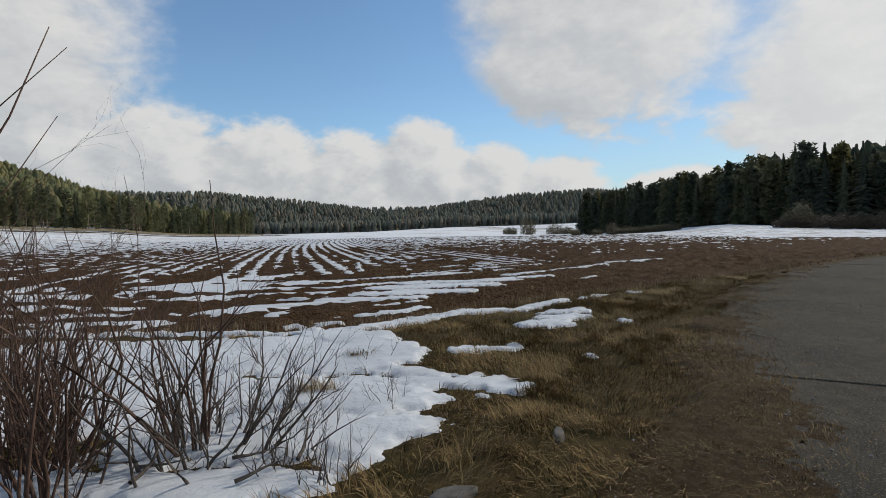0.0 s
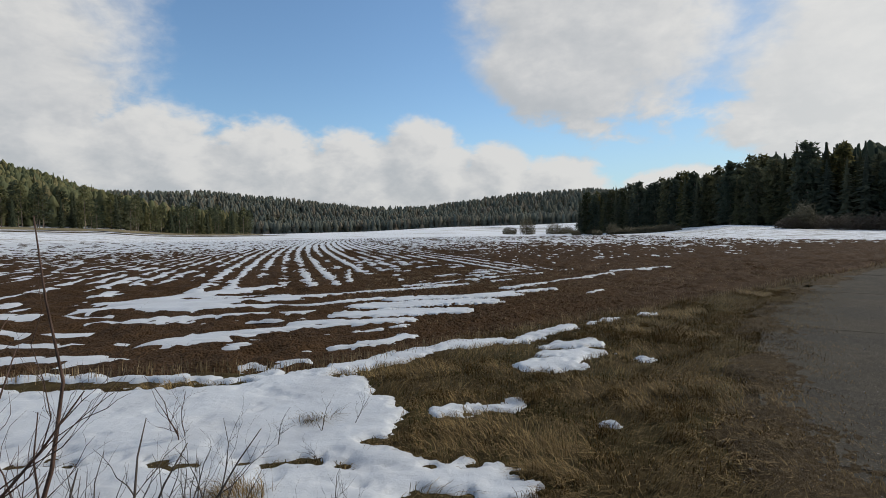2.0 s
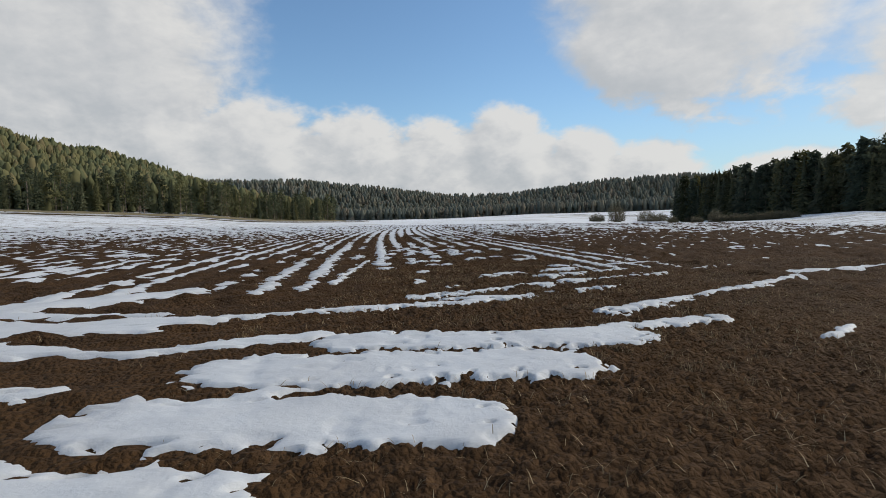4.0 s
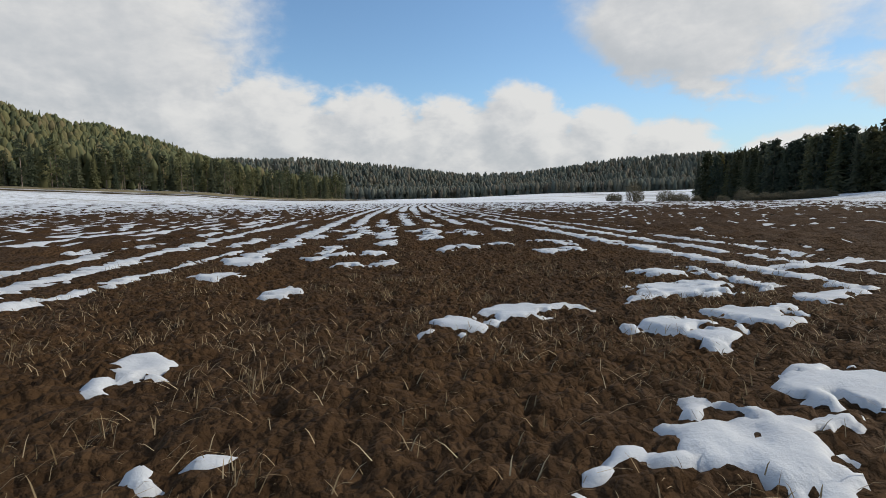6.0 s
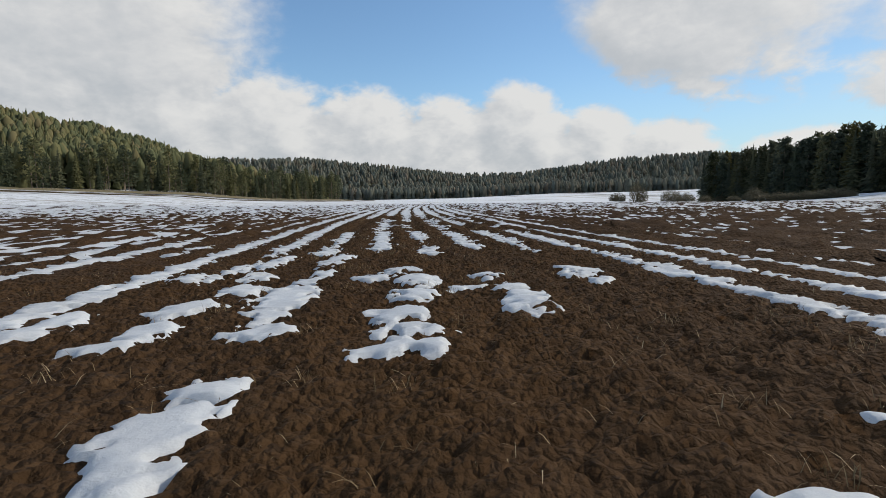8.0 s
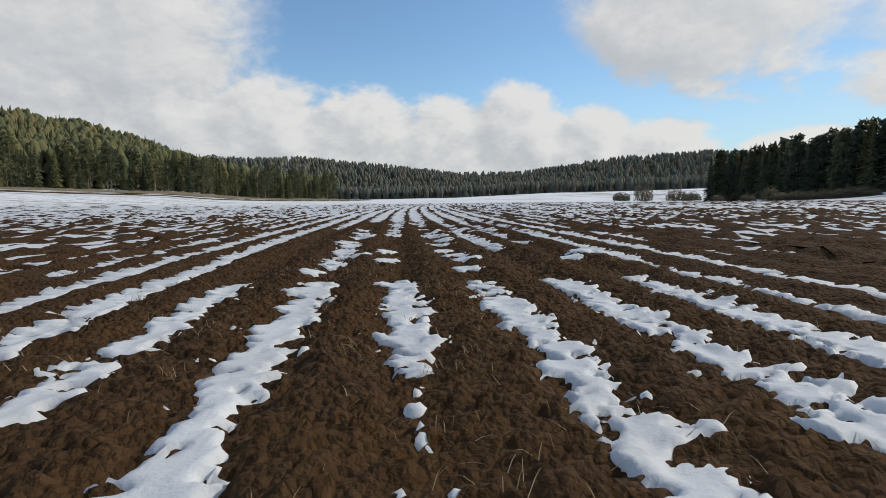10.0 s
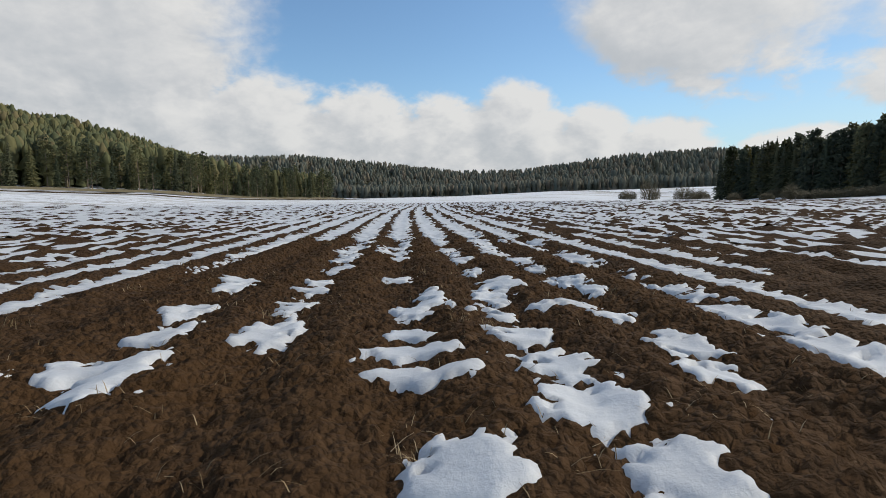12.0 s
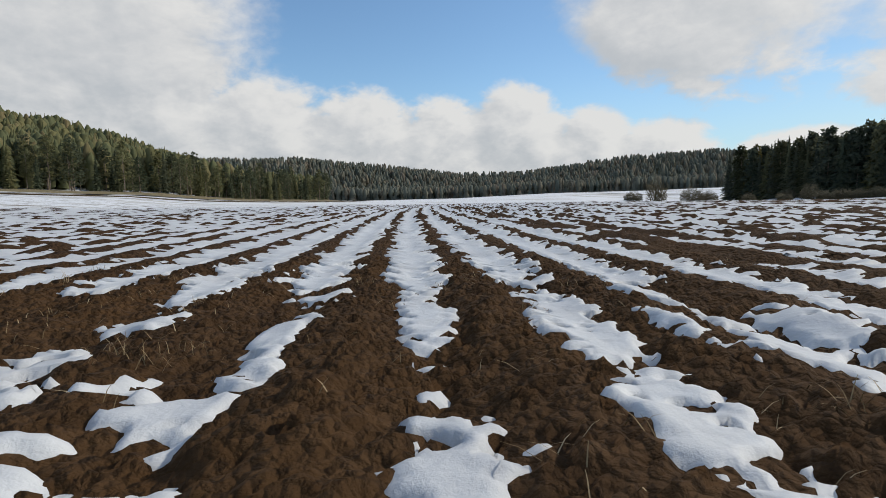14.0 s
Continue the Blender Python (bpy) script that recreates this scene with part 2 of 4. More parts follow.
# spruce and pine needles: colours lightened to stand in for haze before the woods
SPRUCE = needle_material("hazed_spruce_needles", (0.072, 0.085, 0.066), (0.142, 0.150, 0.100))
PINE = needle_material("hazed_pine_needles", (0.088, 0.102, 0.064), (0.158, 0.162, 0.098))
# olive tint paints a sunlit look onto a few crowns of the dark wood
SUN_OLIVE = needle_material("sun_tinted_needles", (0.056, 0.062, 0.036), (0.120, 0.116, 0.062))
# distance haze is put into these base colours: paler and greyer than foliage
HAZY_FARWOOD = mixed_wood("hazy_hill_wood", [(0.0, (0.150, 0.180, 0.165)), (0.35, (0.200, 0.220, 0.185)), (0.6, (0.235, 0.235, 0.185)), (0.8, (0.275, 0.240, 0.185)), (1.0, (0.31, 0.27, 0.22))])
# brightened past real foliage, so sun and haze on the slope are painted in
PALED_SLOPE = mixed_wood("paled_hillside_trees", [(0.0, (0.120, 0.140, 0.085)), (0.4, (0.185, 0.200, 0.105)), (0.7, (0.255, 0.240, 0.115)), (0.88, (0.285, 0.230, 0.130)), (1.0, (0.31, 0.26, 0.17))])
BARK = bark_material("conifer_bark", (0.05, 0.035, 0.025), (0.16, 0.11, 0.08), 6)
TWIG = bark_material("bare_twigs", (0.032, 0.020, 0.015), (0.15, 0.090, 0.064))
GREYTWIG = bark_material("weathered_twigs", (0.038, 0.030, 0.024), (0.13, 0.105, 0.085))
BUSH = bark_material("far_bush_twigs", (0.07, 0.06, 0.034), (0.16, 0.135, 0.078), 2)
BORDER_GRASS = bark_material("border_grass", (0.12, 0.10, 0.055), (0.24, 0.20, 0.12), 1)
PINEBARK = bark_material("pine_bark", (0.13, 0.10, 0.08), (0.32, 0.25, 0.19), 6)
BROWNBUSH = bark_material("brown_bush_twigs", (0.05, 0.036, 0.024), (0.13, 0.095, 0.062), 2)
SUNK_STONE = bark_material("sunk_stone", (0.05, 0.045, 0.038), (0.15, 0.14, 0.125), 9)
STONE = bark_material("field_stone", (0.13, 0.12, 0.11), (0.30, 0.28, 0.26), 12)

# ---- shape of the land ----


def sstep(v, lo, hi):
    q = np.clip((v - lo) / (hi - lo), 0, 1)
    return q * q * (3 - 2 * q)


def hashed(ix, iy, seed):
    h = (ix.astype(np.int64) * 374761393 + iy.astype(np.int64) * 668265263 + seed * 974634777) & 0x7FFFFFFF
    h = ((h ^ (h >> 13)) * 1274126177) & 0x7FFFFFFF
    h = (h ^ (h >> 16)) * 69069 & 0x7FFFFFFF
    return (h & 0xFFFFF) / float(0xFFFFF)


def vnoise(x, y, seed=0):
    """Smooth value noise in 0..1, one lump a unit."""
    ix, iy = np.floor(x), np.floor(y)
    fx, fy = x - ix, y - iy
    fx, fy = fx * fx * (3 - 2 * fx), fy * fy * (3 - 2 * fy)
    a, b = hashed(ix, iy, seed), hashed(ix + 1, iy, seed)
    c, d = hashed(ix, iy + 1, seed), hashed(ix + 1, iy + 1, seed)
    return (a * (1 - fx) + b * fx) * (1 - fy) + (c * (1 - fx) + d * fx) * fy


def fnoise(x, y, seed=0, octaves=4, gain=0.5):
    out, amp, total = 0.0, 1.0, 0.0
    for k in range(octaves):
        out = out + amp * vnoise(x * 2.0**k + 17.3 * k, y * 2.0**k - 9.1 * k, seed + k)
        total += amp
        amp *= gain
    return out / total


def clods(x, y, size, seed):
    """Rounded lumps of earth of about that size, 0..1 high, with cracks between them."""
    x, y = x / size, y / size
    ix, iy = np.floor(x), np.floor(y)
    best, second, top = np.full(x.shape, 9.0), np.full(x.shape, 9.0), np.zeros(x.shape)
    for dx in (-1, 0, 1):
        for dy in (-1, 0, 1):
            cx, cy = ix + dx, iy + dy
            px, py = cx + hashed(cx, cy, seed), cy + hashed(cx, cy, seed + 1)
            dist = np.hypot(x - px, y - py)
            high = 0.35 + 0.65 * hashed(cx, cy, seed + 2)
            closer = dist < best
            second = np.where(closer, best, np.minimum(second, dist))
            top = np.where(closer, high, top)
            best = np.where(closer, dist, best)
    return top * sstep(second - best, 0.0, 0.4) * (1 - 0.35 * np.minimum(best, 1) ** 2)


def field_edge(x):
    """y of the border between the verge and the ploughed land."""
    return np.where(x > 0, 8.15 + 0.42 * x + 0.0025 * x * x, 8.15 - 0.16 * np.maximum(x, -8.0)) + 0.35 * (fnoise(x * 0.7, x * 0, 5, 3) - 0.5)


# how high the land rises towards the woods, and between which distances, by azimuth
RISE_AZ = np.array([-180, -70, -38, -28, -20, -14, -5.6, 4, 13.7, 20, 28, 31, 40, 46, 52, 80, 180.0])
RISE_UP = np.array([2.0, 8.0, 6.6, 5.4, 4.6, 3.4, 1.9, 2.8, 6.4, 8.4, 10.2, 2.5, 3.0, 1.9, 0.9, 2.0, 2.0])
RISE_FROM = np.array([60, 90, 90, 95, 100, 120, 150, 170, 220, 300, 335, 180, 90, 90, 90, 60, 60.0])
RISE_TO = np.array([300, 240, 240, 260, 300, 420, 560, 570, 570, 570, 570, 400, 210, 200, 220, 300, 300.0])


def land(x, y):
    """Height of the open land, without furrows."""
    r = np.hypot(x, y)
    az = np.degrees(np.arctan2(x, y))
    dip = -1.7 * sstep(r, 110, 330) * sstep(az, 12, 22)
    lo, hi = np.interp(az, RISE_AZ, RISE_FROM), np.interp(az, RISE_AZ, RISE_TO)
    z = dip + np.interp(az, RISE_AZ, RISE_UP) * sstep((r - lo) / (hi - lo), 0.0, 1.0)
    z = z + 0.05 * (fnoise(x * 0.09, y * 0.09, 31, 2) - 0.5) * sstep(r, 14, 40)
    return z


HILL_AZ = np.array([-180, -75, -50, -37, -28, -20, -12, -3, 4, 10.5, 20, 29, 45, 70, 180.0])
HILL_EL = np.array([2.0, 3.0, 3.0, 3.0, 3.0, 3.35, 3.62, 2.88, 1.95, 1.75, 2.85, 3.2, 3.3, 3.0, 2.0])
NEAR_AZ = np.array([-180, -75, -50, -37, -33, -28, -24, -20, -17, -14, 180.0])
NEAR_UP = np.array([0.0, 40, 50, 42, 35, 29, 21, 11.5, 4.5, 0, 0])


def hills(x, y):
    """The wooded hills behind the fields."""
    r = np.hypot(x, y)
    az = np.degrees(np.arctan2(x, y))
    lumps = 0.96 + 0.08 * fnoise(x * 0.01, y * 0.01, 77, 3)
    top = np.tan(np.radians(np.interp(az, HILL_AZ, HILL_EL))) * 950
    close = np.interp(az, NEAR_AZ, NEAR_UP) * sstep(r, 225, 430)
    return land(x, y) + np.maximum(top * sstep(r, 580, 950), close) * lumps


ROW, ROW0 = 0.86, 5.22


def row_wander(y):
    """How far aside the furrows run: one long bend, and the wavering of the plough."""
    up = np.clip(y, 12.0, 150.0) - 40.0
    return -0.06 * up + 0.00065 * up * up + 0.06 * (vnoise(y * 0.11, y * 0, 3) - 0.5)


def headland(x, y):
    """1 where the ground was ploughed along the verge, 0 where the furrows run up the field."""
    return 1 - sstep(y - 0.42 * x + 1.2 * (fnoise(x * 0.3, y * 0.3, 8, 2) - 0.5), 17.0, 20.5)


def furrow_phase(x, y):
    up = (x - ROW0 - row_wander(y)) / ROW
    along = (y - field_edge(x)) / 1.05
    return up, along


def soil_base(x, y):
    up, along = furrow_phase(x, y)
    h = headland(x, y)
    wave = (1 - h) * np.cos(2 * np.pi * up) + h * np.cos(2 * np.pi * along)
    return land(x, y) - 0.036 * (0.35 + 0.65 * sstep(y, 33, 42)) * wave


def mesh_object(name, verts, faces, mat, smooth=True):
    me = bpy.data.meshes.new(name)
    me.from_pydata(verts.tolist() if hasattr(verts, "tolist") else verts, [], faces.tolist() if hasattr(faces, "tolist") else faces)
    me.materials.append(mat)
    if smooth:
        me.shade_smooth()
    return new(name, me)


def grid_mesh(name, patches, mat):
    """One sheet out of grids (xs, ys, heights, which vertices are wanted)."""
    all_v, all_q, n0 = [], [], 0
    for xs, ys, z, keep in patches:
        nx, ny = len(xs), len(ys)
        X, Y = np.meshgrid(xs, ys)
        idx = np.arange(nx * ny).reshape(ny, nx)
        quads = np.stack([idx[:-1, :-1], idx[:-1, 1:], idx[1:, 1:], idx[1:, :-1]], -1).reshape(-1, 4)
        verts = np.stack([X.ravel(), Y.ravel(), z.ravel()], -1)
        if keep is not None:
            quads = quads[keep.ravel()[quads].any(1)]
            used, inv = np.unique(quads, return_inverse=True)
            verts, quads = verts[used], inv.reshape(-1, 4)
        all_v.append(verts)
        all_q.append(quads + n0)
        n0 += len(verts)
    verts, quads = np.concatenate(all_v), np.concatenate(all_q)
    me = bpy.data.meshes.new(name)
    me.vertices.add(len(verts))
    me.vertices.foreach_set("co", verts.astype(np.float32).ravel())
    me.loops.add(len(quads) * 4)
    me.loops.foreach_set("vertex_index", quads.astype(np.int32).ravel())
    me.polygons.add(len(quads))
    me.polygons.foreach_set("loop_start", np.arange(0, len(quads) * 4, 4, dtype=np.int32))
    me.update(calc_edges=True)
    me.materials.append(mat)
    me.shade_smooth()
    return new(name, me)


def graded(lo, hi, core_lo, core_hi, step, rate, most=1e9):
    """Places from lo to hi, step apart in the core and ever wider outside it."""
    mid = list(np.arange(core_lo, core_hi, step))
    left, right = [], []
    v, s = core_lo, step
    while v > lo:
        s = min(s + rate * s, most)
        v -= s
        left.append(v)
    v, s = mid[-1], step
    while v < hi:
        s = min(s + rate * s, most)
        v += s
        right.append(v)
    return np.array(left[::-1] + mid + right)


FIELD_AZ = np.array([-180, -60, -35, -15, 5, 22, 30, 36, 42, 60, 180.0])
FIELD_R = np.array([60, 120, 135, 150, 158, 162, 162, 112, 88, 72, 60.0])


def field_rim(x, y):
    """Metres inside the far end of the ploughed land."""
    return np.interp(np.degrees(np.arctan2(x, y)), FIELD_AZ, FIELD_R) + 6 * (fnoise(x * 0.05, y * 0.05, 66, 2) - 0.5) - np.hypot(x, y)


# the sheet of ground out to the horizon
gx, gy = graded(-1500, 1500, -4.5, 9.5, 0.14, 0.065), graded(-1200, 1500, -0.5, 15, 0.14, 0.065)
X, Y = np.meshgrid(gx, gy)
inside = sstep(Y - field_edge(X), -0.05, 0.25) * sstep(field_rim(X, Y), 1, 8)
gz = hills(X, Y) - 0.22 * inside
near = 1 - sstep(np.hypot(X, Y), 14, 22)
gz += near * (1 - inside) * (0.09 * (fnoise(X * 0.9, Y * 0.9, 41, 4) - 0.5) + 0.05 * (fnoise(X * 3.5, Y * 3.5, 43, 4) - 0.5))
tagged(grid_mesh("ground", [(gx, gy, gz, None)], GROUND), "brown grassy verge running out to snow-covered fields and hills", "ground", kind="structure")

# ---- snow ----
def strips(x, y, list_of):
    """How far inside the nearest of some long patches a place lies, in metres (negative outside)."""
    total = np.full(x.shape, 1e-9)
    for x0, y0, x1, y1, w in list_of:
        dx, dy = x1 - x0, y1 - y0
        t = np.clip(((x - x0) * dx + (y - y0) * dy) / max(dx * dx + dy * dy, 1e-6), 0, 1)
        inside = w - np.hypot(x - x0 - t * dx, y - y0 - t * dy)
        total = total + np.exp(np.maximum(inside, -1.2) / MERGE)
    # neighbouring patches run together
    return MERGE * np.log(total)


MERGE = 0.035


# patches by their ends and half width: on the verge, on the headland, and in the furrows that the path follows
VERGE_A = [
    (0.03, 3.33, 0.62, 4.00, 0.16), (-1.72, 3.47, -0.23, 3.10, 0.28), (-1.26, 3.85, 0.19, 3.76, 0.35), (-0.70, 4.08, 0.51, 3.85, 0.30),
    (-2.83, 4.57, -0.30, 4.19, 0.25), (-1.29, 4.59, 0.82, 4.46, 0.20), (-1.29, 5.16, 0.53, 4.44, 0.45), (-0.50, 5.18, 1.46, 4.80, 0.25),
    (-3.39, 5.46, -0.47, 4.93, 0.55), (0.56, 5.48, 1.52, 4.53, 0.20), (2.83, 5.51, 2.84, 5.51, 0.06), (0.42, 5.63, 1.43, 4.55, 0.20),
    (-3.54, 5.74, 0.06, 4.92, 0.30), (1.56, 6.10, 2.11, 6.11, 0.10), (1.52, 6.17, 2.21, 6.21, 0.17), (-0.42, 6.25, 0.70, 6.16, 0.40),
    (-3.20, 6.35, -0.48, 5.61, 0.20), (-3.84, 7.17, 0.48, 7.21, 0.50), (-3.60, 7.36, 0.25, 6.30, 0.90),
]
VERGE_B = [
    (2.90, 7.36, 3.08, 7.29, 0.12), (4.41, 7.38, 4.41, 7.34, 0.08), (4.42, 7.51, 4.43, 7.51, 0.07), (2.90, 7.52, 4.04, 7.88, 0.18),
    (3.00, 7.63, 3.40, 7.39, 0.17), (0.59, 7.80, 1.72, 8.62, 0.15), (0.16, 7.82, 1.13, 8.30, 0.22), (-0.58, 8.04, -0.24, 8.01, 0.14),
    (3.44, 8.08, 3.95, 8.08, 0.20), (1.13, 8.35, 2.42, 9.02, 0.24), (3.52, 8.53, 4.31, 8.38, 0.14), (-0.63, 8.54, 0.05, 8.57, 0.10),
    (3.73, 8.62, 4.29, 8.58, 0.11), (2.41, 8.99, 3.35, 9.06, 0.18), (-4.64, 9.09, 0.38, 7.55, 0.15), (3.41, 9.23, 4.58, 9.81, 0.14),
    (4.58, 9.81, 7.77, 11.16, 0.08),
]
VERGE = VERGE_A + VERGE_B
HEADLAND_A = [
    (-1.09, 9.88, -0.78, 9.86, 0.09), (-2.26, 10.56, -0.30, 11.23, 0.22), (-0.05, 11.62, 1.86, 11.49, 0.25), (0.82, 12.52, 3.05, 12.40, 0.40),
    (-3.31, 13.08, 0.07, 13.18, 0.12), (1.31, 13.64, 4.05, 13.68, 0.45), (2.17, 14.69, 5.14, 14.60, 0.35), (4.48, 14.80, 6.78, 15.48, 0.12),
    (-4.92, 15.03, -0.16, 16.17, 0.32), (5.54, 16.08, 11.25, 19.95, 0.14), (-0.16, 16.17, 4.55, 17.58, 0.14), (-4.22, 16.52, -1.46, 19.30, 0.42),
    (3.34, 17.54, 3.92, 17.54, 0.10), (3.96, 17.63, 4.68, 17.75, 0.12), (2.88, 17.94, 3.55, 18.22, 0.16), (4.85, 17.97, 5.06, 17.73, 0.05),
    (5.25, 18.17, 5.87, 18.23, 0.08), (3.53, 18.25, 4.74, 18.94, 0.13), (5.90, 18.38, 6.92, 18.95, 0.09),
]
HEADLAND_B = [
    (4.84, 19.18, 6.03, 19.55, 0.05), (3.55, 19.29, 3.75, 19.34, 0.05), (6.12, 19.73, 8.70, 20.95, 0.08), (2.77, 19.99, 3.10, 20.17, 0.05),
    (1.13, 20.18, 1.26, 21.41, 0.12), (4.38, 20.90, 5.44, 21.53, 0.07), (11.85, 20.90, 14.92, 21.53, 0.15), (5.64, 20.94, 6.96, 21.48, 0.06),
    (1.14, 21.61, 1.40, 26.31, 0.10), (5.90, 21.69, 7.03, 22.50, 0.06), (8.29, 23.54, 9.88, 23.92, 0.15),
]
HEADLAND = HEADLAND_A + HEADLAND_B
# snow left in the furrows beside the path, furrow by furrow: how far up the field, how far aside of the furrow's line, half length, half width
FURROW_SNOW = {
    -5: [(23.5, 0.04, 0.20, 0.22), (25.0, -0.09, 0.30, 0.24), (25.7, -0.16, 0.39, 0.16), (27.5, 0.07, 0.54, 0.16), (29.5, 0.38, 0.45, 0.18)],
    -4: [(20.3, -0.26, 0.17, 0.12), (22.4, 0.03, 0.20, 0.12), (25.2, 0.00, 0.14, 0.14), (25.6, 0.29, 0.21, 0.19), (26.3, 0.05, 0.24, 0.10), (27.0, 0.08, 0.17, 0.16), (28.9, 0.15, 0.15, 0.15), (29.3, 0.24, 0.20, 0.15), (30.0, 0.25, 0.26, 0.21), (31.7, -0.31, 0.27, 0.15), (31.7, 0.36, 0.29, 0.18), (32.5, -0.05, 0.60, 0.10), (33.2, 0.33, 0.68, 0.13)],
    -3: [(24.3, -0.35, 0.15, 0.16), (24.5, 0.07, 0.23, 0.12), (25.9, -0.07, 0.21, 0.17), (27.8, 0.14, 0.48, 0.16), (29.2, 0.15, 0.15, 0.19), (30.5, 0.12, 0.78, 0.22), (30.9, -0.41, 0.27, 0.22), (31.5, 0.15, 0.17, 0.11), (32.0, 0.27, 0.23, 0.15), (33.4, 0.27, 0.72, 0.16)],
    -2: [(19.4, 0.41, 0.30, 0.23), (21.1, -0.31, 0.17, 0.17), (21.4, 0.14, 0.21, 0.25), (26.4, 0.30, 0.27, 0.13), (28.8, 0.31, 0.11, 0.21), (29.2, 0.28, 0.14, 0.17), (29.7, 0.21, 0.24, 0.21), (30.5, 0.38, 0.30, 0.20), (31.7, -0.03, 0.17, 0.19), (32.2, 0.29, 0.17, 0.20), (41.3, -0.15, 0.24, 0.16), (42.3, -0.04, 0.38, 0.14), (43.1, 0.11, 0.11, 0.17), (43.8, 0.00, 0.59, 0.19), (45.1, 0.01, 0.39, 0.16), (45.5, -0.17, 0.18, 0.15), (46.1, -0.12, 0.21, 0.20), (47.2, 0.26, 0.32, 0.16), (47.4, -0.11, 0.17, 0.21), (48.2, 0.10, 0.26, 0.21), (49.0, -0.07, 0.26, 0.16), (50.2, -0.01, 0.26, 0.17), (50.7, -0.13, 0.18, 0.18)],
    -1: [(19.8, 0.29, 0.32, 0.24), (20.9, 0.17, 0.32, 0.19), (26.8, -0.15, 0.23, 0.12), (30.0, 0.41, 0.26, 0.16), (30.9, 0.02, 0.12, 0.17), (31.4, -0.40, 0.27, 0.22), (31.5, 0.37, 0.20, 0.16), (42.5, -0.13, 0.26, 0.12), (43.8, -0.17, 0.24, 0.13), (48.2, -0.03, 0.32, 0.16), (49.1, -0.04, 0.23, 0.11), (49.9, -0.01, 0.14, 0.15), (50.4, -0.02, 0.15, 0.12), (51.6, 0.06, 0.30, 0.11), (52.6, 0.04, 0.26, 0.15), (53.2, 0.08, 0.29, 0.16), (54.0, -0.09, 0.23, 0.15), (54.5, 0.17, 0.11, 0.24), (54.9, 0.05, 0.27, 0.15), (55.6, 0.16, 0.15, 0.20), (56.7, 0.11, 0.57, 0.16)],
    0: [(21.2, 0.02, 0.26, 0.23), (22.1, 0.03, 0.14, 0.31), (22.4, 0.19, 0.17, 0.36), (25.9, 0.11, 0.21, 0.19), (27.1, -0.39, 0.09, 0.20), (30.4, -0.40, 0.14, 0.14), (30.8, -0.42, 0.17, 0.16), (41.5, 0.05, 0.20, 0.20), (42.5, 0.17, 0.18, 0.16), (43.0, 0.09, 0.24, 0.16), (43.8, -0.01, 0.18, 0.12), (45.1, 0.02, 0.11, 0.21), (45.7, 0.18, 0.15, 0.16), (46.2, 0.18, 0.23, 0.23), (47.2, 0.10, 0.11, 0.21), (47.6, 0.11, 0.14, 0.23), (48.1, 0.05, 0.15, 0.15), (48.8, 0.09, 0.19, 0.10), (49.2, 0.31, 0.35, 0.09), (50.5, 0.01, 0.12, 0.18), (52.8, 0.01, 0.14, 0.15), (53.6, 0.05, 0.35, 0.12), (53.8, -0.27, 0.33, 0.07), (54.3, 0.01, 0.14, 0.13), (55.2, 0.13, 0.57, 0.09), (56.4, 0.12, 0.21, 0.18)],
    1: [(23.3, -0.40, 0.14, 0.19), (26.0, -0.38, 0.24, 0.16), (27.0, -0.11, 0.24, 0.14), (27.6, -0.20, 0.14, 0.32), (31.2, -0.23, 0.14, 0.11), (31.5, -0.37, 0.15, 0.16), (32.0, -0.17, 0.23, 0.22), (44.4, 0.11, 0.26, 0.10), (44.9, 0.04, 0.18, 0.09), (45.5, 0.10, 0.15, 0.18), (45.9, 0.04, 0.17, 0.16), (46.2, 0.07, 0.18, 0.15), (46.8, -0.01, 0.35, 0.21), (47.4, 0.02, 0.18, 0.17), (48.0, -0.06, 0.23, 0.16), (48.7, -0.08, 0.23, 0.09), (49.4, 0.01, 0.30, 0.14), (49.9, 0.16, 0.18, 0.21), (50.2, 0.19, 0.15, 0.17), (51.1, 0.10, 0.20, 0.10), (52.4, 0.06, 0.18, 0.10), (53.2, 0.08, 0.27, 0.06), (54.0, 0.00, 0.30, 0.12), (55.6, 0.02, 0.56, 0.13), (57.0, -0.00, 0.67, 0.11), (58.1, -0.02, 0.68, 0.11)],
    2: [(31.9, -0.03, 0.45, 0.16), (42.6, 0.07, 0.17, 0.16), (43.1, 0.35, 0.18, 0.20), (45.6, 0.02, 0.18, 0.15), (47.1, -0.13, 0.23, 0.12), (47.7, 0.00, 0.36, 0.19), (48.5, -0.10, 0.14, 0.11), (48.8, -0.29, 0.11, 0.23), (49.6, 0.16, 0.18, 0.09), (50.2, 0.10, 0.21, 0.16), (51.3, 0.06, 0.30, 0.09), (52.2, 0.02, 0.32, 0.16), (53.1, -0.15, 0.17, 0.17), (53.5, -0.12, 0.17, 0.14), (54.1, -0.10, 0.41, 0.16), (55.3, 0.41, 0.27, 0.07), (55.5, -0.07, 0.93, 0.18)],
    3: [(42.8, -0.14, 0.35, 0.14), (47.4, -0.08, 0.41, 0.15), (48.4, 0.05, 0.44, 0.16), (52.4, 0.06, 0.74, 0.16), (53.9, -0.12, 0.26, 0.12), (54.9, -0.14, 0.41, 0.14), (55.2, 0.26, 0.36, 0.16), (56.3, -0.14, 0.51, 0.15)],
}


def furrow_snow(x, y):
    """As strips(), for the rounded patches in the furrows."""
    total = np.full(x.shape, 1e-9)
    for k, row in FURROW_SNOW.items():
        for at, aside, half_long, half_wide in row:
            middle = ROW0 + k * ROW + aside + float(row_wander(np.array([at]))[0])
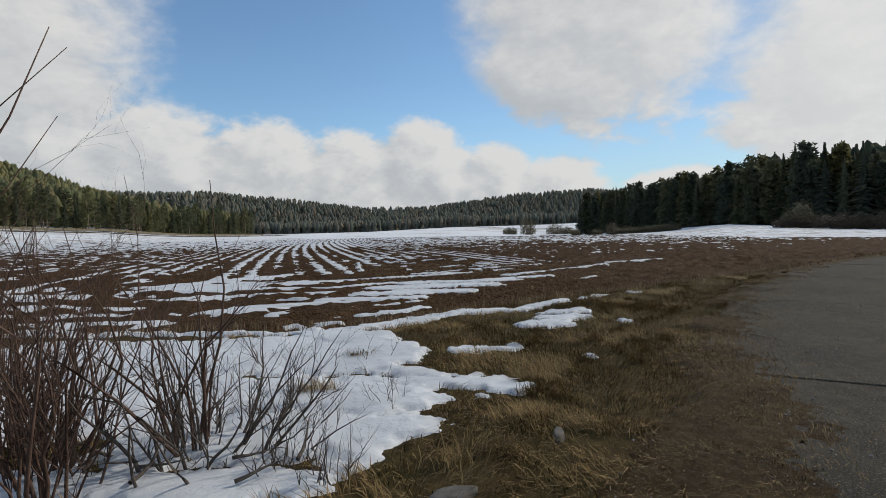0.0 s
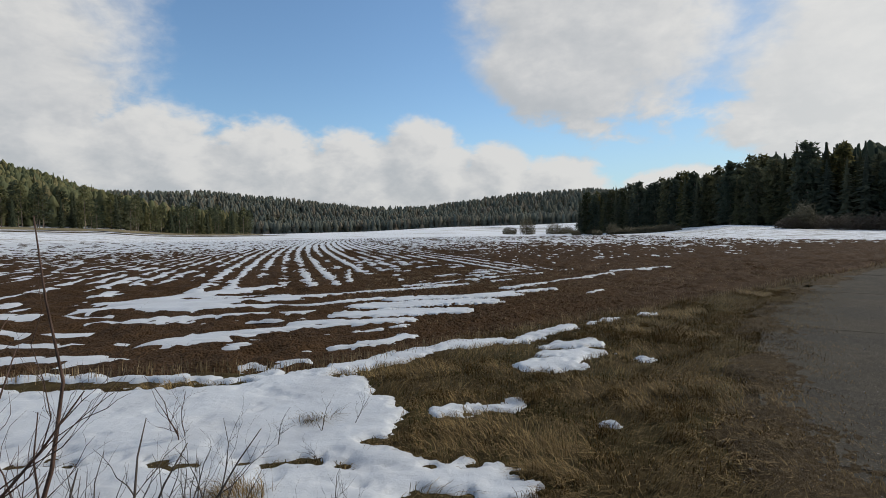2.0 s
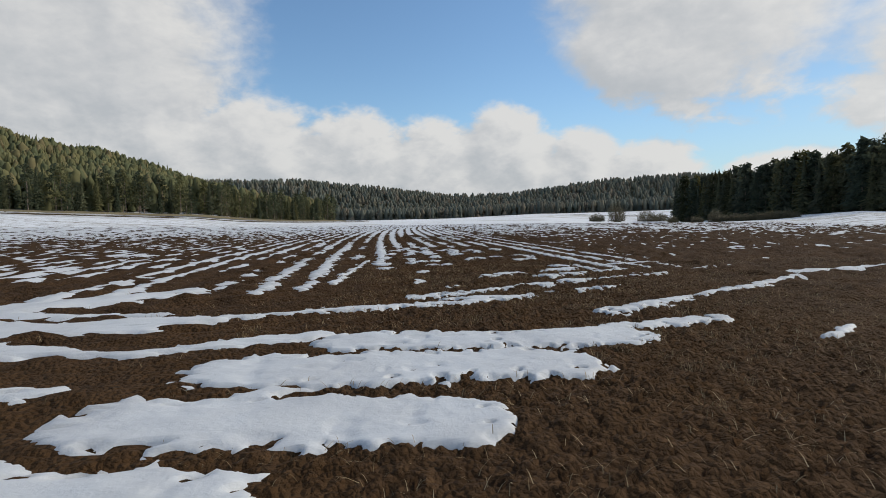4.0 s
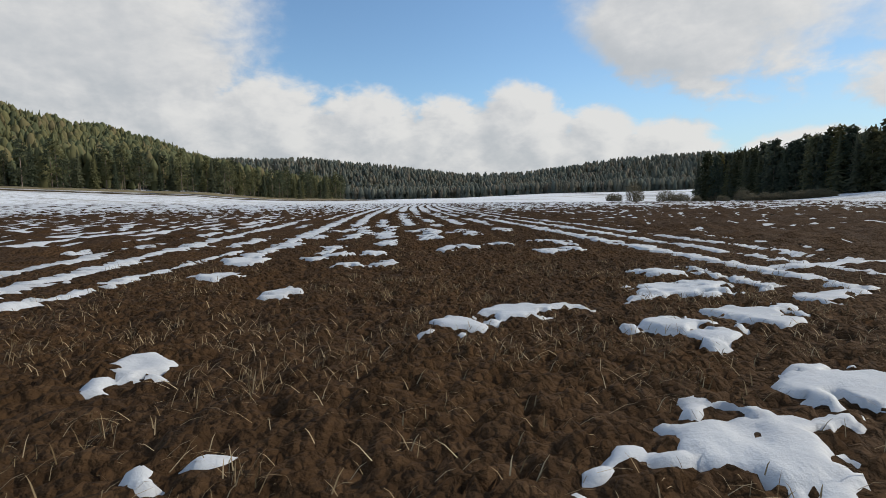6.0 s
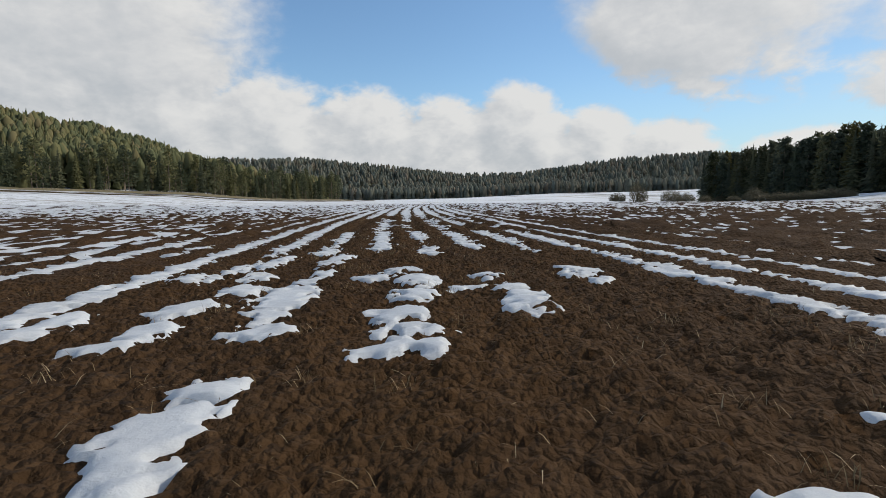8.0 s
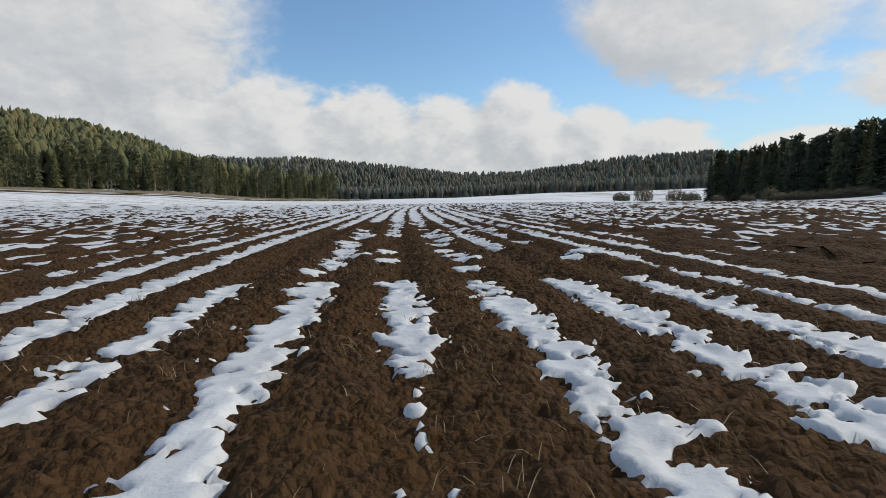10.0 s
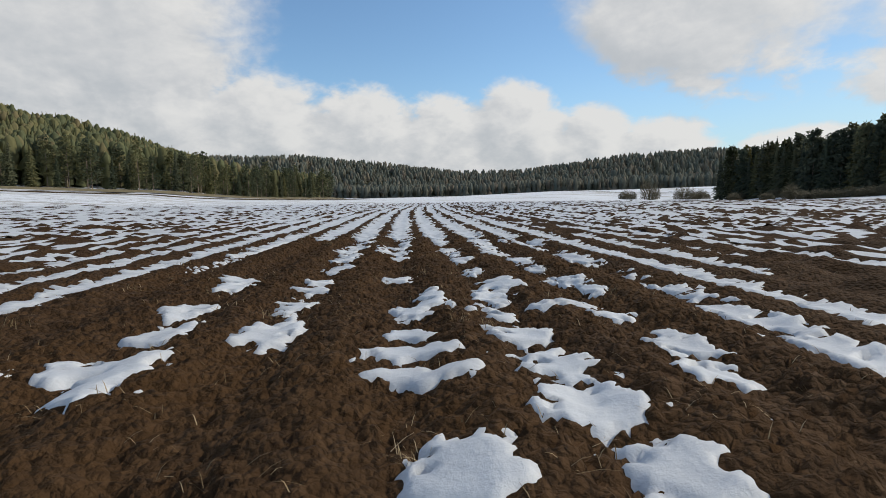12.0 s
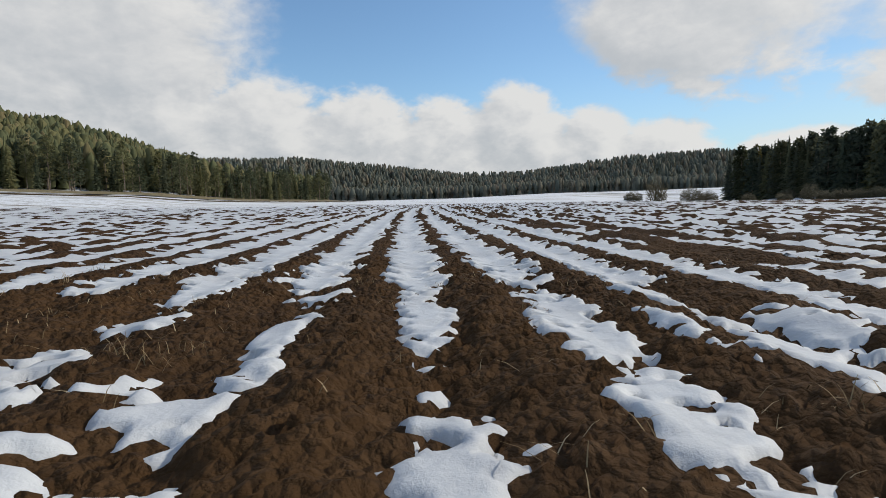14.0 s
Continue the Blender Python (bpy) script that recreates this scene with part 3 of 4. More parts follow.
            inside = (1 - np.hypot((x - middle) / half_wide, (y - at) / half_long)) * min(half_long, half_wide)
            total = total + np.exp(np.maximum(inside, -1.2) / MERGE)
    return MERGE * np.log(total)


def snow_depth(x, y):
    """Metres inside the border of the snow, negative where the ground is bare."""
    rag = fnoise(x * 5.5, y * 5.5, 91, 4, 0.6) - 0.5
    wx, wy = x + 0.09 * (fnoise(x * 2.4, y * 2.4, 92, 3) - 0.5), y + 0.09 * (fnoise(x * 2.4 + 40, y * 2.4, 93, 3) - 0.5)
    lobe = fnoise(x * 7.0, y * 11.0, 191, 3, 0.6) - 0.5
    nip = fnoise(x * 10.0, y * 13.0, 192, 1) - 0.5
    crumb = fnoise(x * 17.0, y * 21.0, 193, 2, 0.6) - 0.5
    fx, fy = wx + 0.13 * (fnoise(x * 4.6, y * 4.6, 292, 3, 0.6) - 0.5), wy + 0.16 * (fnoise(x * 4.2, y * 4.2, 293, 3, 0.6) - 0.5)
    pits = 0.16 * sstep(fnoise(x * 7.5, y * 8.5, 196, 2), 0.64, 0.80)
    told = np.maximum(strips(fx, fy, HEADLAND) + np.where(y < 17, 0.035, -0.03), furrow_snow(fx, fy) + 0.022) + 0.14 * rag + 0.12 * lobe + 0.11 * nip + 0.06 * crumb - pits
    wide = fnoise(x * 1.5, y * 1.5, 94, 3) - 0.5
    verge = strips(wx, wy, VERGE) - 0.03 + 0.30 * rag + 0.26 * wide + 0.14 * lobe + 0.10 * nip + 0.06 * crumb
    up, along = furrow_phase(x, y)
    h = headland(x, y)
    # snow left in the furrows, more of it further up the field
    k = np.round(up)
    off = np.abs(up - k) * ROW
    amount = 1.25 * fnoise(y * 0.42 + 31 * hashed(k, k * 0, 5), k * 7.7, 95, 3) - 0.125 + 0.55 * (hashed(k, k * 0, 6) - 0.5) + 0.30 * (fnoise(x * 0.06, y * 0.06, 96, 2) - 0.5)
    amount = amount + np.interp(y, [15, 25, 40, 48, 58, 72, 100], [-0.11, 0.05, 0.12, 0.20, 0.33, 0.36, 0.30])
    beside = np.interp(x - 4.5, [-60, -25, -8, 0, 8, 20, 60], [0.32, 0.34, 0.30, 0.08, -0.02, -0.08, -0.13])
    amount = amount + np.where(beside > 0, beside * (0.25 + 0.75 * sstep(y, 24, 50)), beside)
    cap = np.interp(y, [40, 55, 60, 66, 90], [0.15, 0.19, 0.24, 0.28, 0.32])
    rows = np.minimum((amount - 0.5) * 1.1 + 0.07, cap) - off + np.interp(y, [50, 62], [0.34, 0.46]) * rag + 0.20 * lobe + 0.14 * nip + 0.10 * crumb - pits
    k2 = np.round(along)
    off2 = np.abs(along - k2) * 1.05
    amount2 = fnoise(x * 0.22 + 31 * hashed(k2, k2 * 0, 15), k2 * 5.3, 97, 3) - 0.07 - 0.06 * np.maximum(x - 3, 0) / 5 + 0.16 * sstep(-x, -2, 6)
    rows2 = (amount2 - 0.5) * 1.5 + 0.03 - off2 + 0.3 * rag + 0.12 * lobe + 0.10 * nip + 0.08 * crumb
    free = np.where(h > 0.5, rows2, rows)
    # where the path runs the patches are as told
    told_zone = (1 - sstep(np.abs(x - 4.6), 2.1, 2.9)) * (1 - sstep(y, 56.0, 57.0)) * (1 - sstep(y, 33.6, 34.4) * (1 - sstep(y, 40.4, 41.0)))
    free = free - 0.16 * sstep(x, 7, 12) * (1 - sstep(y, 32, 50)) - 0.9 * told_zone - 1.5 * (1 - sstep(y - field_edge(x), 0.15, 0.5))
    return np.maximum(np.maximum(told, free), verge)


# the ploughed field: fine where the path runs, coarser to the sides and beyond
SIDE_Y = np.concatenate([np.arange(6.0, 22.0, 0.16), np.arange(22.0, 58.6, 0.35)])
FIELD_GRIDS = [
    (graded(-1.6, 10.8, 2.6, 6.9, 0.036, 0.035), graded(5.0, 58.5, 9.0, 58.5, 0.038, 0.03)),
    (graded(-125, -1.4, -1.6, -1.45, 0.12, 0.014, 0.4), SIDE_Y),
    (graded(10.6, 160, 10.65, 10.8, 0.12, 0.014, 0.4), SIDE_Y),
    (graded(-125, 160, 3.0, 7.0, 0.07, 0.017, 0.4), graded(58.3, 190, 58.3, 58.5, 0.07, 0.02, 1.6)),
]


def field_height(xs, ys):
    X, Y = np.meshgrid(xs, ys)
    cell = np.maximum(np.gradient(xs)[None, :] + 0 * Y, 0.5 * np.gradient(ys)[:, None] + 0 * X)
    tilt = 0.6 * fnoise(X * 1.7, Y * 1.7, 51, 2)
    # earth under and beside the snow has sunk together
    rough = 1 - 0.65 * sstep(snow_depth(X, Y), -0.015, 0.06)
    z = soil_base(X, Y) + rough * 0.034 * (clods(X, Y, 0.27, 60) - 0.4) * (1 - sstep(cell, 0.14, 0.4))
    z += rough * 0.036 * (clods(X + 0.03 * tilt, Y, 0.12, 70) - 0.4) * (1 - sstep(cell, 0.07, 0.16))
    z += rough * 0.032 * (clods(X, Y + 0.02 * tilt, 0.075, 80) - 0.4) * (1 - sstep(cell, 0.04, 0.08))
    z += 0.03 * (fnoise(X * 1.3, Y * 1.3, 52, 3) - 0.5)
    bare = 1 - 0.9 * sstep(snow_depth(X, Y), -0.05, 0.05)
    z += (0.22 * (fnoise(X * 1.9, Y * 1.7, 58, 2) - 0.5) + 0.20 * (fnoise(X * 4.3, Y * 3.9, 59, 1) - 0.5)) * bare * sstep(cell, 0.05, 0.22)
    rim = sstep(Y - field_edge(X), -0.35, 0.15) * sstep(field_rim(X, Y), 0, 6)
    return xs, ys, z - 0.35 * (1 - rim), rim > 0.02


tagged(grid_mesh("ploughed_field", [field_height(*g) for g in FIELD_GRIDS], SOIL), "dark brown ploughed field with rough clods and furrows", "field", kind="structure")


def lay_snow(grids, under, thick, edge):
    """Snow that thins out to its border, where the clods of earth stick out of it."""
    out = []
    for xs, ys in grids:
        X, Y = np.meshgrid(xs, ys)
        s = snow_depth(X, Y)
        q = np.clip(s / edge, -1.2, 1.0)
        top = under(X, Y) + thick * np.where(q > 0, q * (2 - q), 1.8 * q) + (0.016 * (fnoise(X * 7, Y * 7, 98, 3) - 0.5) - 0.020 * sstep(fnoise(X * 4.2, Y * 4.2, 198, 2), 0.62, 0.80)) * np.clip(q, 0, 1) + 0.012 * (fnoise(X * 1.6, Y * 1.6, 99, 2) - 0.5)
        out.append((xs, ys, top, s > -1.1 * edge))
    return out


def patch_numbers(keep):
    """Numbers the separate patches of a grid, 0 where there is none."""
    root, labels, before = [0], np.zeros(keep.shape, int), []

    def find(a):
        while root[a] != a:
            root[a] = root[root[a]]
            a = root[a]
        return a

    for j in range(keep.shape[0]):
        flips = np.flatnonzero(np.diff(np.concatenate([[0], keep[j].astype(int), [0]])))
        now = []
        for a, b in zip(flips[::2], flips[1::2]):
            mine = len(root)
            root.append(mine)
            for a0, b0, other in before:
                if a0 <= b and a <= b0:
                    root[find(other)] = find(mine)
            now.append((a, b, mine))
            labels[j, a:b] = mine
        before = now
    return np.array([find(k) for k in range(len(root))])[labels]


def patch_objects(grid, wanted, label_of, group, rest):
    """Each of the largest patches of snow as a thing; what is left goes to rest."""
    xs, ys, top, keep = grid
    number = patch_numbers(keep)
    ids, count = np.unique(number[number > 0], return_counts=True)
    big = ids[np.argsort(-count)][:wanted]
    for k in big:
        mine = number == k
        rows, cols = np.flatnonzero(mine.any(1)), np.flatnonzero(mine.any(0))
        j0, j1, i0, i1 = max(rows[0] - 1, 0), rows[-1] + 2, max(cols[0] - 1, 0), cols[-1] + 2
        long, wide = ys[rows[-1]] - ys[rows[0]], xs[cols[-1]] - xs[cols[0]]
        ob = grid_mesh("snow_patch", [(xs[i0:i1], ys[j0:j1], top[j0:j1, i0:i1], mine[j0:j1, i0:i1])], SNOW)
        tagged(ob, label_of(long, wide), "snow patch", group)
    rest.append((xs, ys, top, keep & ~np.isin(number, big)))


SNOW_GRIDS = [(graded(-1.6, 10.8, 2.4, 7.0, 0.027, 0.035), graded(5.0, 58.5, 7.4, 58.5, 0.027, 0.03))] + FIELD_GRIDS[1:]


def verge_base(x, y):
    return land(x, y) + 0.09 * (fnoise(x * 0.9, y * 0.9, 41, 4) - 0.5) + 0.01


def field_snow_base(x, y):
    far = sstep(np.hypot(x - 4, y - 30), 25, 70)
    gone = 1 - sstep(field_rim(x, y), 0, 6)
    return soil_base(x, y) + 0.03 * (fnoise(x * 1.3, y * 1.3, 52, 3) - 0.5) + 0.004 + 0.020 * sstep(np.abs(x - 4.6), 5.5, 8.0) + 0.020 * far - 0.5 * gone


def field_label(long, wide):
    if long > 2.0:
        return "long ragged strip of melting snow lying in a furrow"
    return "small ragged patch of melting snow between brown clods" if max(long, wide) < 0.6 else "ragged patch of thin melting snow on ploughed soil"


def verge_label(long, wide):
    return "broad sheet of old snow covering the verge" if wide > 2 else "small rounded remnant of old snow on dry grass"


field_snow = lay_snow(SNOW_GRIDS, lambda x, y: field_snow_base(x, y) - 0.4 * (y < field_edge(x) + 0.1), 0.027, 0.06)
rest = field_snow[1:]
patch_objects(field_snow[0], 220, field_label, "snow patches on the field", rest)
tagged(grid_mesh("far_snow", rest, SNOW), "melting white snow lying in the furrows of the field", "snow", kind="stuff")
VERGE_GRID = [(np.arange(-9, 7, 0.032), np.arange(0.5, 11.0, 0.032))]
verge_snow = lay_snow(VERGE_GRID, lambda x, y: verge_base(x, y) - 0.4 * (y > field_edge(x) + 0.5), 0.036, 0.12)
rest = []
patch_objects(verge_snow[0], 14, verge_label, "snow patches on the verge", rest)
tagged(grid_mesh("verge_snow", rest, SNOW), "crumbs of old snow on the verge", "snow", kind="stuff")

# ---- things ----


def part(name, bm, mat, parent, label=""):
    me = bpy.data.meshes.new(name)
    bm.to_mesh(me)
    bm.free()
    me.materials.append(mat)
    ob = new(name, me)
    ob.parent = parent
    return tagged(ob, label)


def thing(name, at, label, category, group="", turn=0.0):
    ob = new(name)
    ob.empty_display_size = 0.2
    ob.matrix_world = pose(*at, 0, 0, turn)
    return tagged(ob, label, category, group)


def raw_part(name, verts, faces, mat, parent, smooth=True):
    me = bpy.data.meshes.new(name)
    me.from_pydata(verts, [], faces)
    me.materials.append(mat)
    if smooth:
        me.shade_smooth()
    ob = new(name, me)
    ob.parent = parent
    return ob


def tube(verts, faces, points, radii, sides=5):
    """A tapered stem through the points."""
    n0 = len(verts)
    for k, (p, r) in enumerate(zip(points, radii)):
        a = Vector(points[min(k + 1, len(points) - 1)]) - Vector(points[max(k - 1, 0)])
        a.normalize()
        u = a.orthogonal().normalized()
        v = a.cross(u)
        for s in range(sides):
            w = 2 * math.pi * s / sides
            verts.append(tuple(Vector(p) + r * (math.cos(w) * u + math.sin(w) * v)))
    for k in range(len(points) - 1):
        for s in range(sides):
            a, b = n0 + k * sides + s, n0 + k * sides + (s + 1) % sides
            faces.append((a, b, b + sides, a + sides))
    faces.append(tuple(n0 + (len(points) - 1) * sides + s for s in range(sides)))


def ground_at(x, y):
    x, y = np.array([float(x)]), np.array([float(y)])
    return float((hills(x, y) + (0.09 * (fnoise(x * 0.9, y * 0.9, 41, 4) - 0.5) if np.hypot(x, y)[0] < 18 else 0))[0])


# the road of concrete slabs
def build_road():
    rng = random.Random(4)
    road = thing("road", (0, 0, 0), "", "")
    tagged(road, "worn grey concrete farm road of large slabs with open joints", "road", kind="structure")
    length, width, gap = 6.0, 4.2, 0.024

    def slab(u0, u1, name):
        # u: metres along the road's left edge
        bm = bmesh.new()
        left = [edge_point(u0 + gap / 2), edge_point((u0 + u1) / 2), edge_point(u1 - gap / 2)]
        rows = []
        left = left if u1 > -14 else left[::-1]
        for (x, y), ang in left:
            nx, ny = math.cos(ang - math.pi / 2), math.sin(ang - math.pi / 2)
            rows.append([(x + nx * w, y + ny * w) for w in (0.0, width * 0.5, width)])
        dip = rng.uniform(-0.008, 0.008)
        tops = [[bm.verts.new((x, y, ground_flat(x, y) + 0.045 + dip)) for x, y in r] for r in rows]
        for i in range(2):
            for j in range(2):
                bm.faces.new((tops[i][j], tops[i][j + 1], tops[i + 1][j + 1], tops[i + 1][j]))
        edges = [e for e in bm.edges if e.is_boundary]
        out = bmesh.ops.extrude_edge_only(bm, edges=edges)
        for v in [g for g in out["geom"] if isinstance(g, bmesh.types.BMVert)]:
            v.co.z -= 0.16
        bmesh.ops.recalc_face_normals(bm, faces=bm.faces)
        top_edges = [e for e in bm.edges if abs(e.verts[0].co.z - e.verts[1].co.z) < 0.02 and len(e.link_faces) == 2 and e.calc_face_angle(0) > 0.8]
        bmesh.ops.bevel(bm, geom=top_edges, offset=0.012, segments=1, affect="EDGES")
        part(name, bm, CONCRETE, road)

    def ground_flat(x, y):
        return float(land(np.array([x]), np.array([y]))[0])

    def edge_point(u):
        """Place and heading of the left edge, u metres from where the road meets the path's start."""
        ang = ROAD_A0 + ROAD_BEND * u
        mid = ROAD_A0 + ROAD_BEND * u / 2
        return (ROAD_X + u * math.cos(mid), ROAD_Y + u * math.sin(mid)), ang

    for k in range(-2, 6):
        slab(0.97 + k * length, 0.97 + (k + 1) * length, "slab")
    return road


ROAD_X, ROAD_Y, ROAD_A0, ROAD_BEND = 2.95, 3.75, radians(52), radians(-1.35)
build_road()


def road_side(x, y):
    """Metres from the road's left edge, positive on the verge."""
    dx, dy = x - ROAD_X, y - ROAD_Y
    u = dx * math.cos(ROAD_A0) + dy * math.sin(ROAD_A0)
    bend = 0.5 * ROAD_BEND * u * np.abs(u)
    return -dx * math.sin(ROAD_A0) + dy * math.cos(ROAD_A0) - bend


# earth washed and driven over the road's border
def build_dirt():
    xs, ys = np.arange(0.5, 22, 0.05), np.arange(0.5, 18, 0.05)
    X, Y = np.meshgrid(xs, ys)
    side = road_side(X, Y)
    near = 1 - sstep(np.hypot(X - 3, Y - 4), 2.5, 5)
    cover = side + 0.13 + 0.35 * near + 1.2 * (fnoise(X * 0.9, Y * 0.9, 150, 4) - 0.5) + 0.7 * (fnoise(X * 6, Y * 6, 152, 4, 0.7) - 0.5)
    z = land(X, Y) + 0.047 + 0.012 * np.clip(cover / 0.3, -2, 1.5) + 0.022 * (clods(X, Y, 0.09, 155) - 0.4)
    outer = 0.12 + 0.8 * (fnoise(X * 1.2, Y * 1.2, 158, 3) - 0.5)
    keep = (cover > -0.1) & (side < outer + 0.3) & (np.hypot(X, Y) > 1.2)
    z = z - 0.10 * sstep(side, outer - 0.1, outer + 0.3)
    tagged(grid_mesh("road_dirt", [(xs, ys, z, keep)], DIRT), "brown gritty earth washed over the border of the road", "dirt", kind="stuff")


build_dirt()


# places of clumps, shrubs and bushes
TUSSOCKS = [(1.9, 4.2, 1.0), (2.4, 4.9, 0.8), (0.9, 3.2, 0.9), (1.5, 6.6, 0.8), (2.9, 7.0, 0.8), (2.2, 3.3, 0.7), (0.3, 6.2, 0.8), (1.2, 7.4, 0.7), (-0.19, 4.85, 0.9), (-0.05, 4.75, 0.7), (4.3, 8.8, 0.8), (3.2, 5.4, 0.7)]
# x, y, stems, height, spread, grey, lean, stem radius
SHRUBS = [
    (-1.72, 3.55, 38, 1.6, 1.1, 0, 0.05, 0.0, 0.012), (-2.15, 4.0, 32, 1.6, 1.0, 0, 0.0, 0.0, 0.011), (-1.5, 3.15, 16, 1.25, 1.0, 0, -0.05, 0.0, 0.011),
    (-0.9, 3.75, 26, 0.95, 2.4, 1, 0.05, 0.0, 0.012), (-0.98, 3.85, 14, 1.85, 0.8, 0, -0.14, 0.0, 0.011), (-0.8, 3.68, 20, 0.6, 2.8, 1, 0.1, 0.0, 0.008),
    (-3.4, 3.9, 9, 3.4, 0.5, 0, 0.52, 0.0, 0.013), (0.0, 3.1, 15, 0.42, 0.8, 1, 0.1, 0.0, 0.005), (-0.3, 3.3, 16, 0.45, 1.1, 1, 0.0, 0.0, 0.006),
    (0.5, 4.3, 9, 0.36, 0.8, 1, 0.0, 0.0, 0.004), (-0.75, 6.0, 3, 0.8, 0.5, 0, 0.0, 0.0, 0.007), (0.3, 5.8, 4, 0.55, 2.2, 1, 0.2, 0.0, 0.005), (-0.35, 4.4, 14, 0.7, 1.6, 1, 0.2, 0.0, 0.006), (-2.9, 5.0, 20, 1.4, 1.0, 0, 0.0, 0.0, 0.009),
]
BUSHES = [(111.5, 316, 5.2, 9.0), (123.5, 316, 14.0, 10.0), (143, 318, 8.0, 12.0), (152, 320, 5.5, 10.0), (152, 285, 4.0, 7.0), (148, 255, 4.0, 6.0), (113.0, 196, 5.2, 5.0), (114.5, 191.5, 2.8, 5.5), (116, 188, 3.0, 5.5), (117.3, 184.5, 2.7, 5.5), (118.6, 181, 3.0, 5.5), (119.9, 177.5, 2.8, 5.5), (121.2, 174, 3.0, 5.5), (122.5, 170.5, 2.8, 5.5), (108, 199, 2.4, 4.0), (102, 206, 2.6, 3.5), (108.5, 104, 7.2, 6.0), (107, 105, 3.4, 7.0), (112, 102, 3.6, 8.0), (115, 97, 4.0, 8.0), (119, 93, 4.6, 9.0), (122, 88, 4.4, 9.0), (125, 82, 4.2, 9.0), (127, 75, 4.2, 9.0)]
STICKS = [(-1.12, 3.22, 0.42, 55), (-1.15, 3.42, 0.30, -20), (-0.62, 3.45, 0.25, 10), (-0.22, 3.30, 0.40, 62), (-0.55, 3.1, 0.30, 30)]

# blades of grass and straw, as loose stuff
def blades(name, xs, ys, zs, length, lean, width, mat, label, category, rng, flat=0.0, stiff=False):
    n = len(xs)
    ang = 9.0 * fnoise(xs * 1.3, ys * 1.3, 210, 2) + rng.normal(0, 2.0 if stiff else 0.7, n)
    bend = rng.uniform(0.3, 1.0, n) * lean
    ln, wd = length * rng.uniform(0.5, 1.3, n), width * rng.uniform(0.6, 1.4, n)
    dirx, diry = np.cos(ang), np.sin(ang)
    sx, sy = -diry * wd / 2, dirx * wd / 2
    verts = np.zeros((n, 6, 3))
    for k, (t, wf) in enumerate(((0.0, 1.0), (0.55, 0.8), (1.0, 0.25))):
        out = ln * bend * (t if stiff else t**1.6)
        up = ln * t * np.sqrt(np.maximum(1 - (bend * (1 if stiff else t**0.6)) ** 2, 0.02))
        up = up * (1 - flat) + 0.012
        for s, sign in ((0, -1), (1, 1)):
            verts[:, 2 * k + s, 0] = xs + dirx * out + sign * sx * wf
            verts[:, 2 * k + s, 1] = ys + diry * out + sign * sy * wf
            verts[:, 2 * k + s, 2] = zs + up - (0.02 if k == 0 else 0)
    base = 6 * np.arange(n)[:, None]
    faces = np.concatenate([base + np.array([[0, 1, 3, 2]]), base + np.array([[2, 3, 5, 4]])])
    return tagged(mesh_object(name, verts.reshape(-1, 3), faces, mat), label, category, kind="stuff")


def verge_points(n, rng, lo, hi, thr):
    x, y = rng.uniform(lo[0], hi[0], n), rng.uniform(lo[1], hi[1], n)
    side = road_side(x, y)
    snow = snow_depth(x, y)
    dens = fnoise(x * 1.6, y * 1.6, 120, 3)
    ok = (side > -0.10 + 0.9 * (dens - 0.5)) & (y < field_edge(x) + 0.12 - 0.6 * (x < 1.2)) & (snow < -0.03) & (dens > thr + 0.22 * (y < 3.4)) & (np.hypot(x, y) > 0.9)
    return x[ok], y[ok]


def verge_z(x, y):
    return hills(x, y) + 0.09 * (fnoise(x * 0.9, y * 0.9, 41, 4) - 0.5) - 0.005


rng = np.random.default_rng(11)
x, y = verge_points(190000, rng, (-3.5, 1.0), (12, 13.5), 0.22)
blades("dry_grass", x, y, verge_z(x, y), 0.20, 0.98, 0.0055, GRASS, "matted dry yellow grass covering the verge", "grass", rng, 0.6)
x, y = verge_points(42000, rng, (-2.5, 1.0), (9, 12.5), 0.49)
blades("green_grass", x, y, verge_z(x, y), 0.075, 0.85, 0.005, GREEN, "short green grass among the dry stems", "grass", rng, 0.2)
x, y = verge_points(9000, rng, (13, 9), (34, 24), 0.35)
blades("far_grass", x, y, verge_z(x, y), 0.22, 0.9, 0.012, GRASS, "dry grass along the border of the field", "grass", rng, 0.3)


def tussock(at, seed, size):
    """A clump of long dry grass hanging over on all sides."""
    r = np.random.default_rng(seed)
    n = 150
    ob_z = ground_at(*at)
    xs, ys = at[0] + r.normal(0, 0.10 * size, n), at[1] + r.normal(0, 0.07 * size, n)
    ob = blades("grass_tussock", xs, ys, np.full(n, ob_z), 0.32 * size, 1.0, 0.0045, GRASS, "clump of long dry straw-coloured grass", "grass", r, 0.5)
    ob["kind"] = "thing"
    return ob


for k, (tx, ty, size) in enumerate(TUSSOCKS):
    tussock((tx, ty), 300 + k, size)
clump = random.Random(61)
made = 0
while made < 46:
    tx, ty = clump.uniform(0.3, 6.5), clump.uniform(2.6, 11.0)
    at = np.array([tx]), np.array([ty])
    if 0.25 < road_side(*at)[0] < 2.6 and snow_depth(*at)[0] < -0.12 and ty < field_edge(at[0])[0] - 0.2:
        tussock((tx, ty), 340 + made, clump.uniform(0.45, 0.95))
        made += 1

# bits of straw and stems driven onto the road's border
n = 120000
x, y = rng.uniform(0.5, 14, n), rng.uniform(1.2, 13, n)
side = road_side(x, y)
ok = (side > -0.75 + 0.4 * rng.normal(0, 0.6, n)) & (side < 0.7) & (fnoise(x * 2, y * 2, 170, 3) > 0.36)
x, y = x[ok], y[ok]
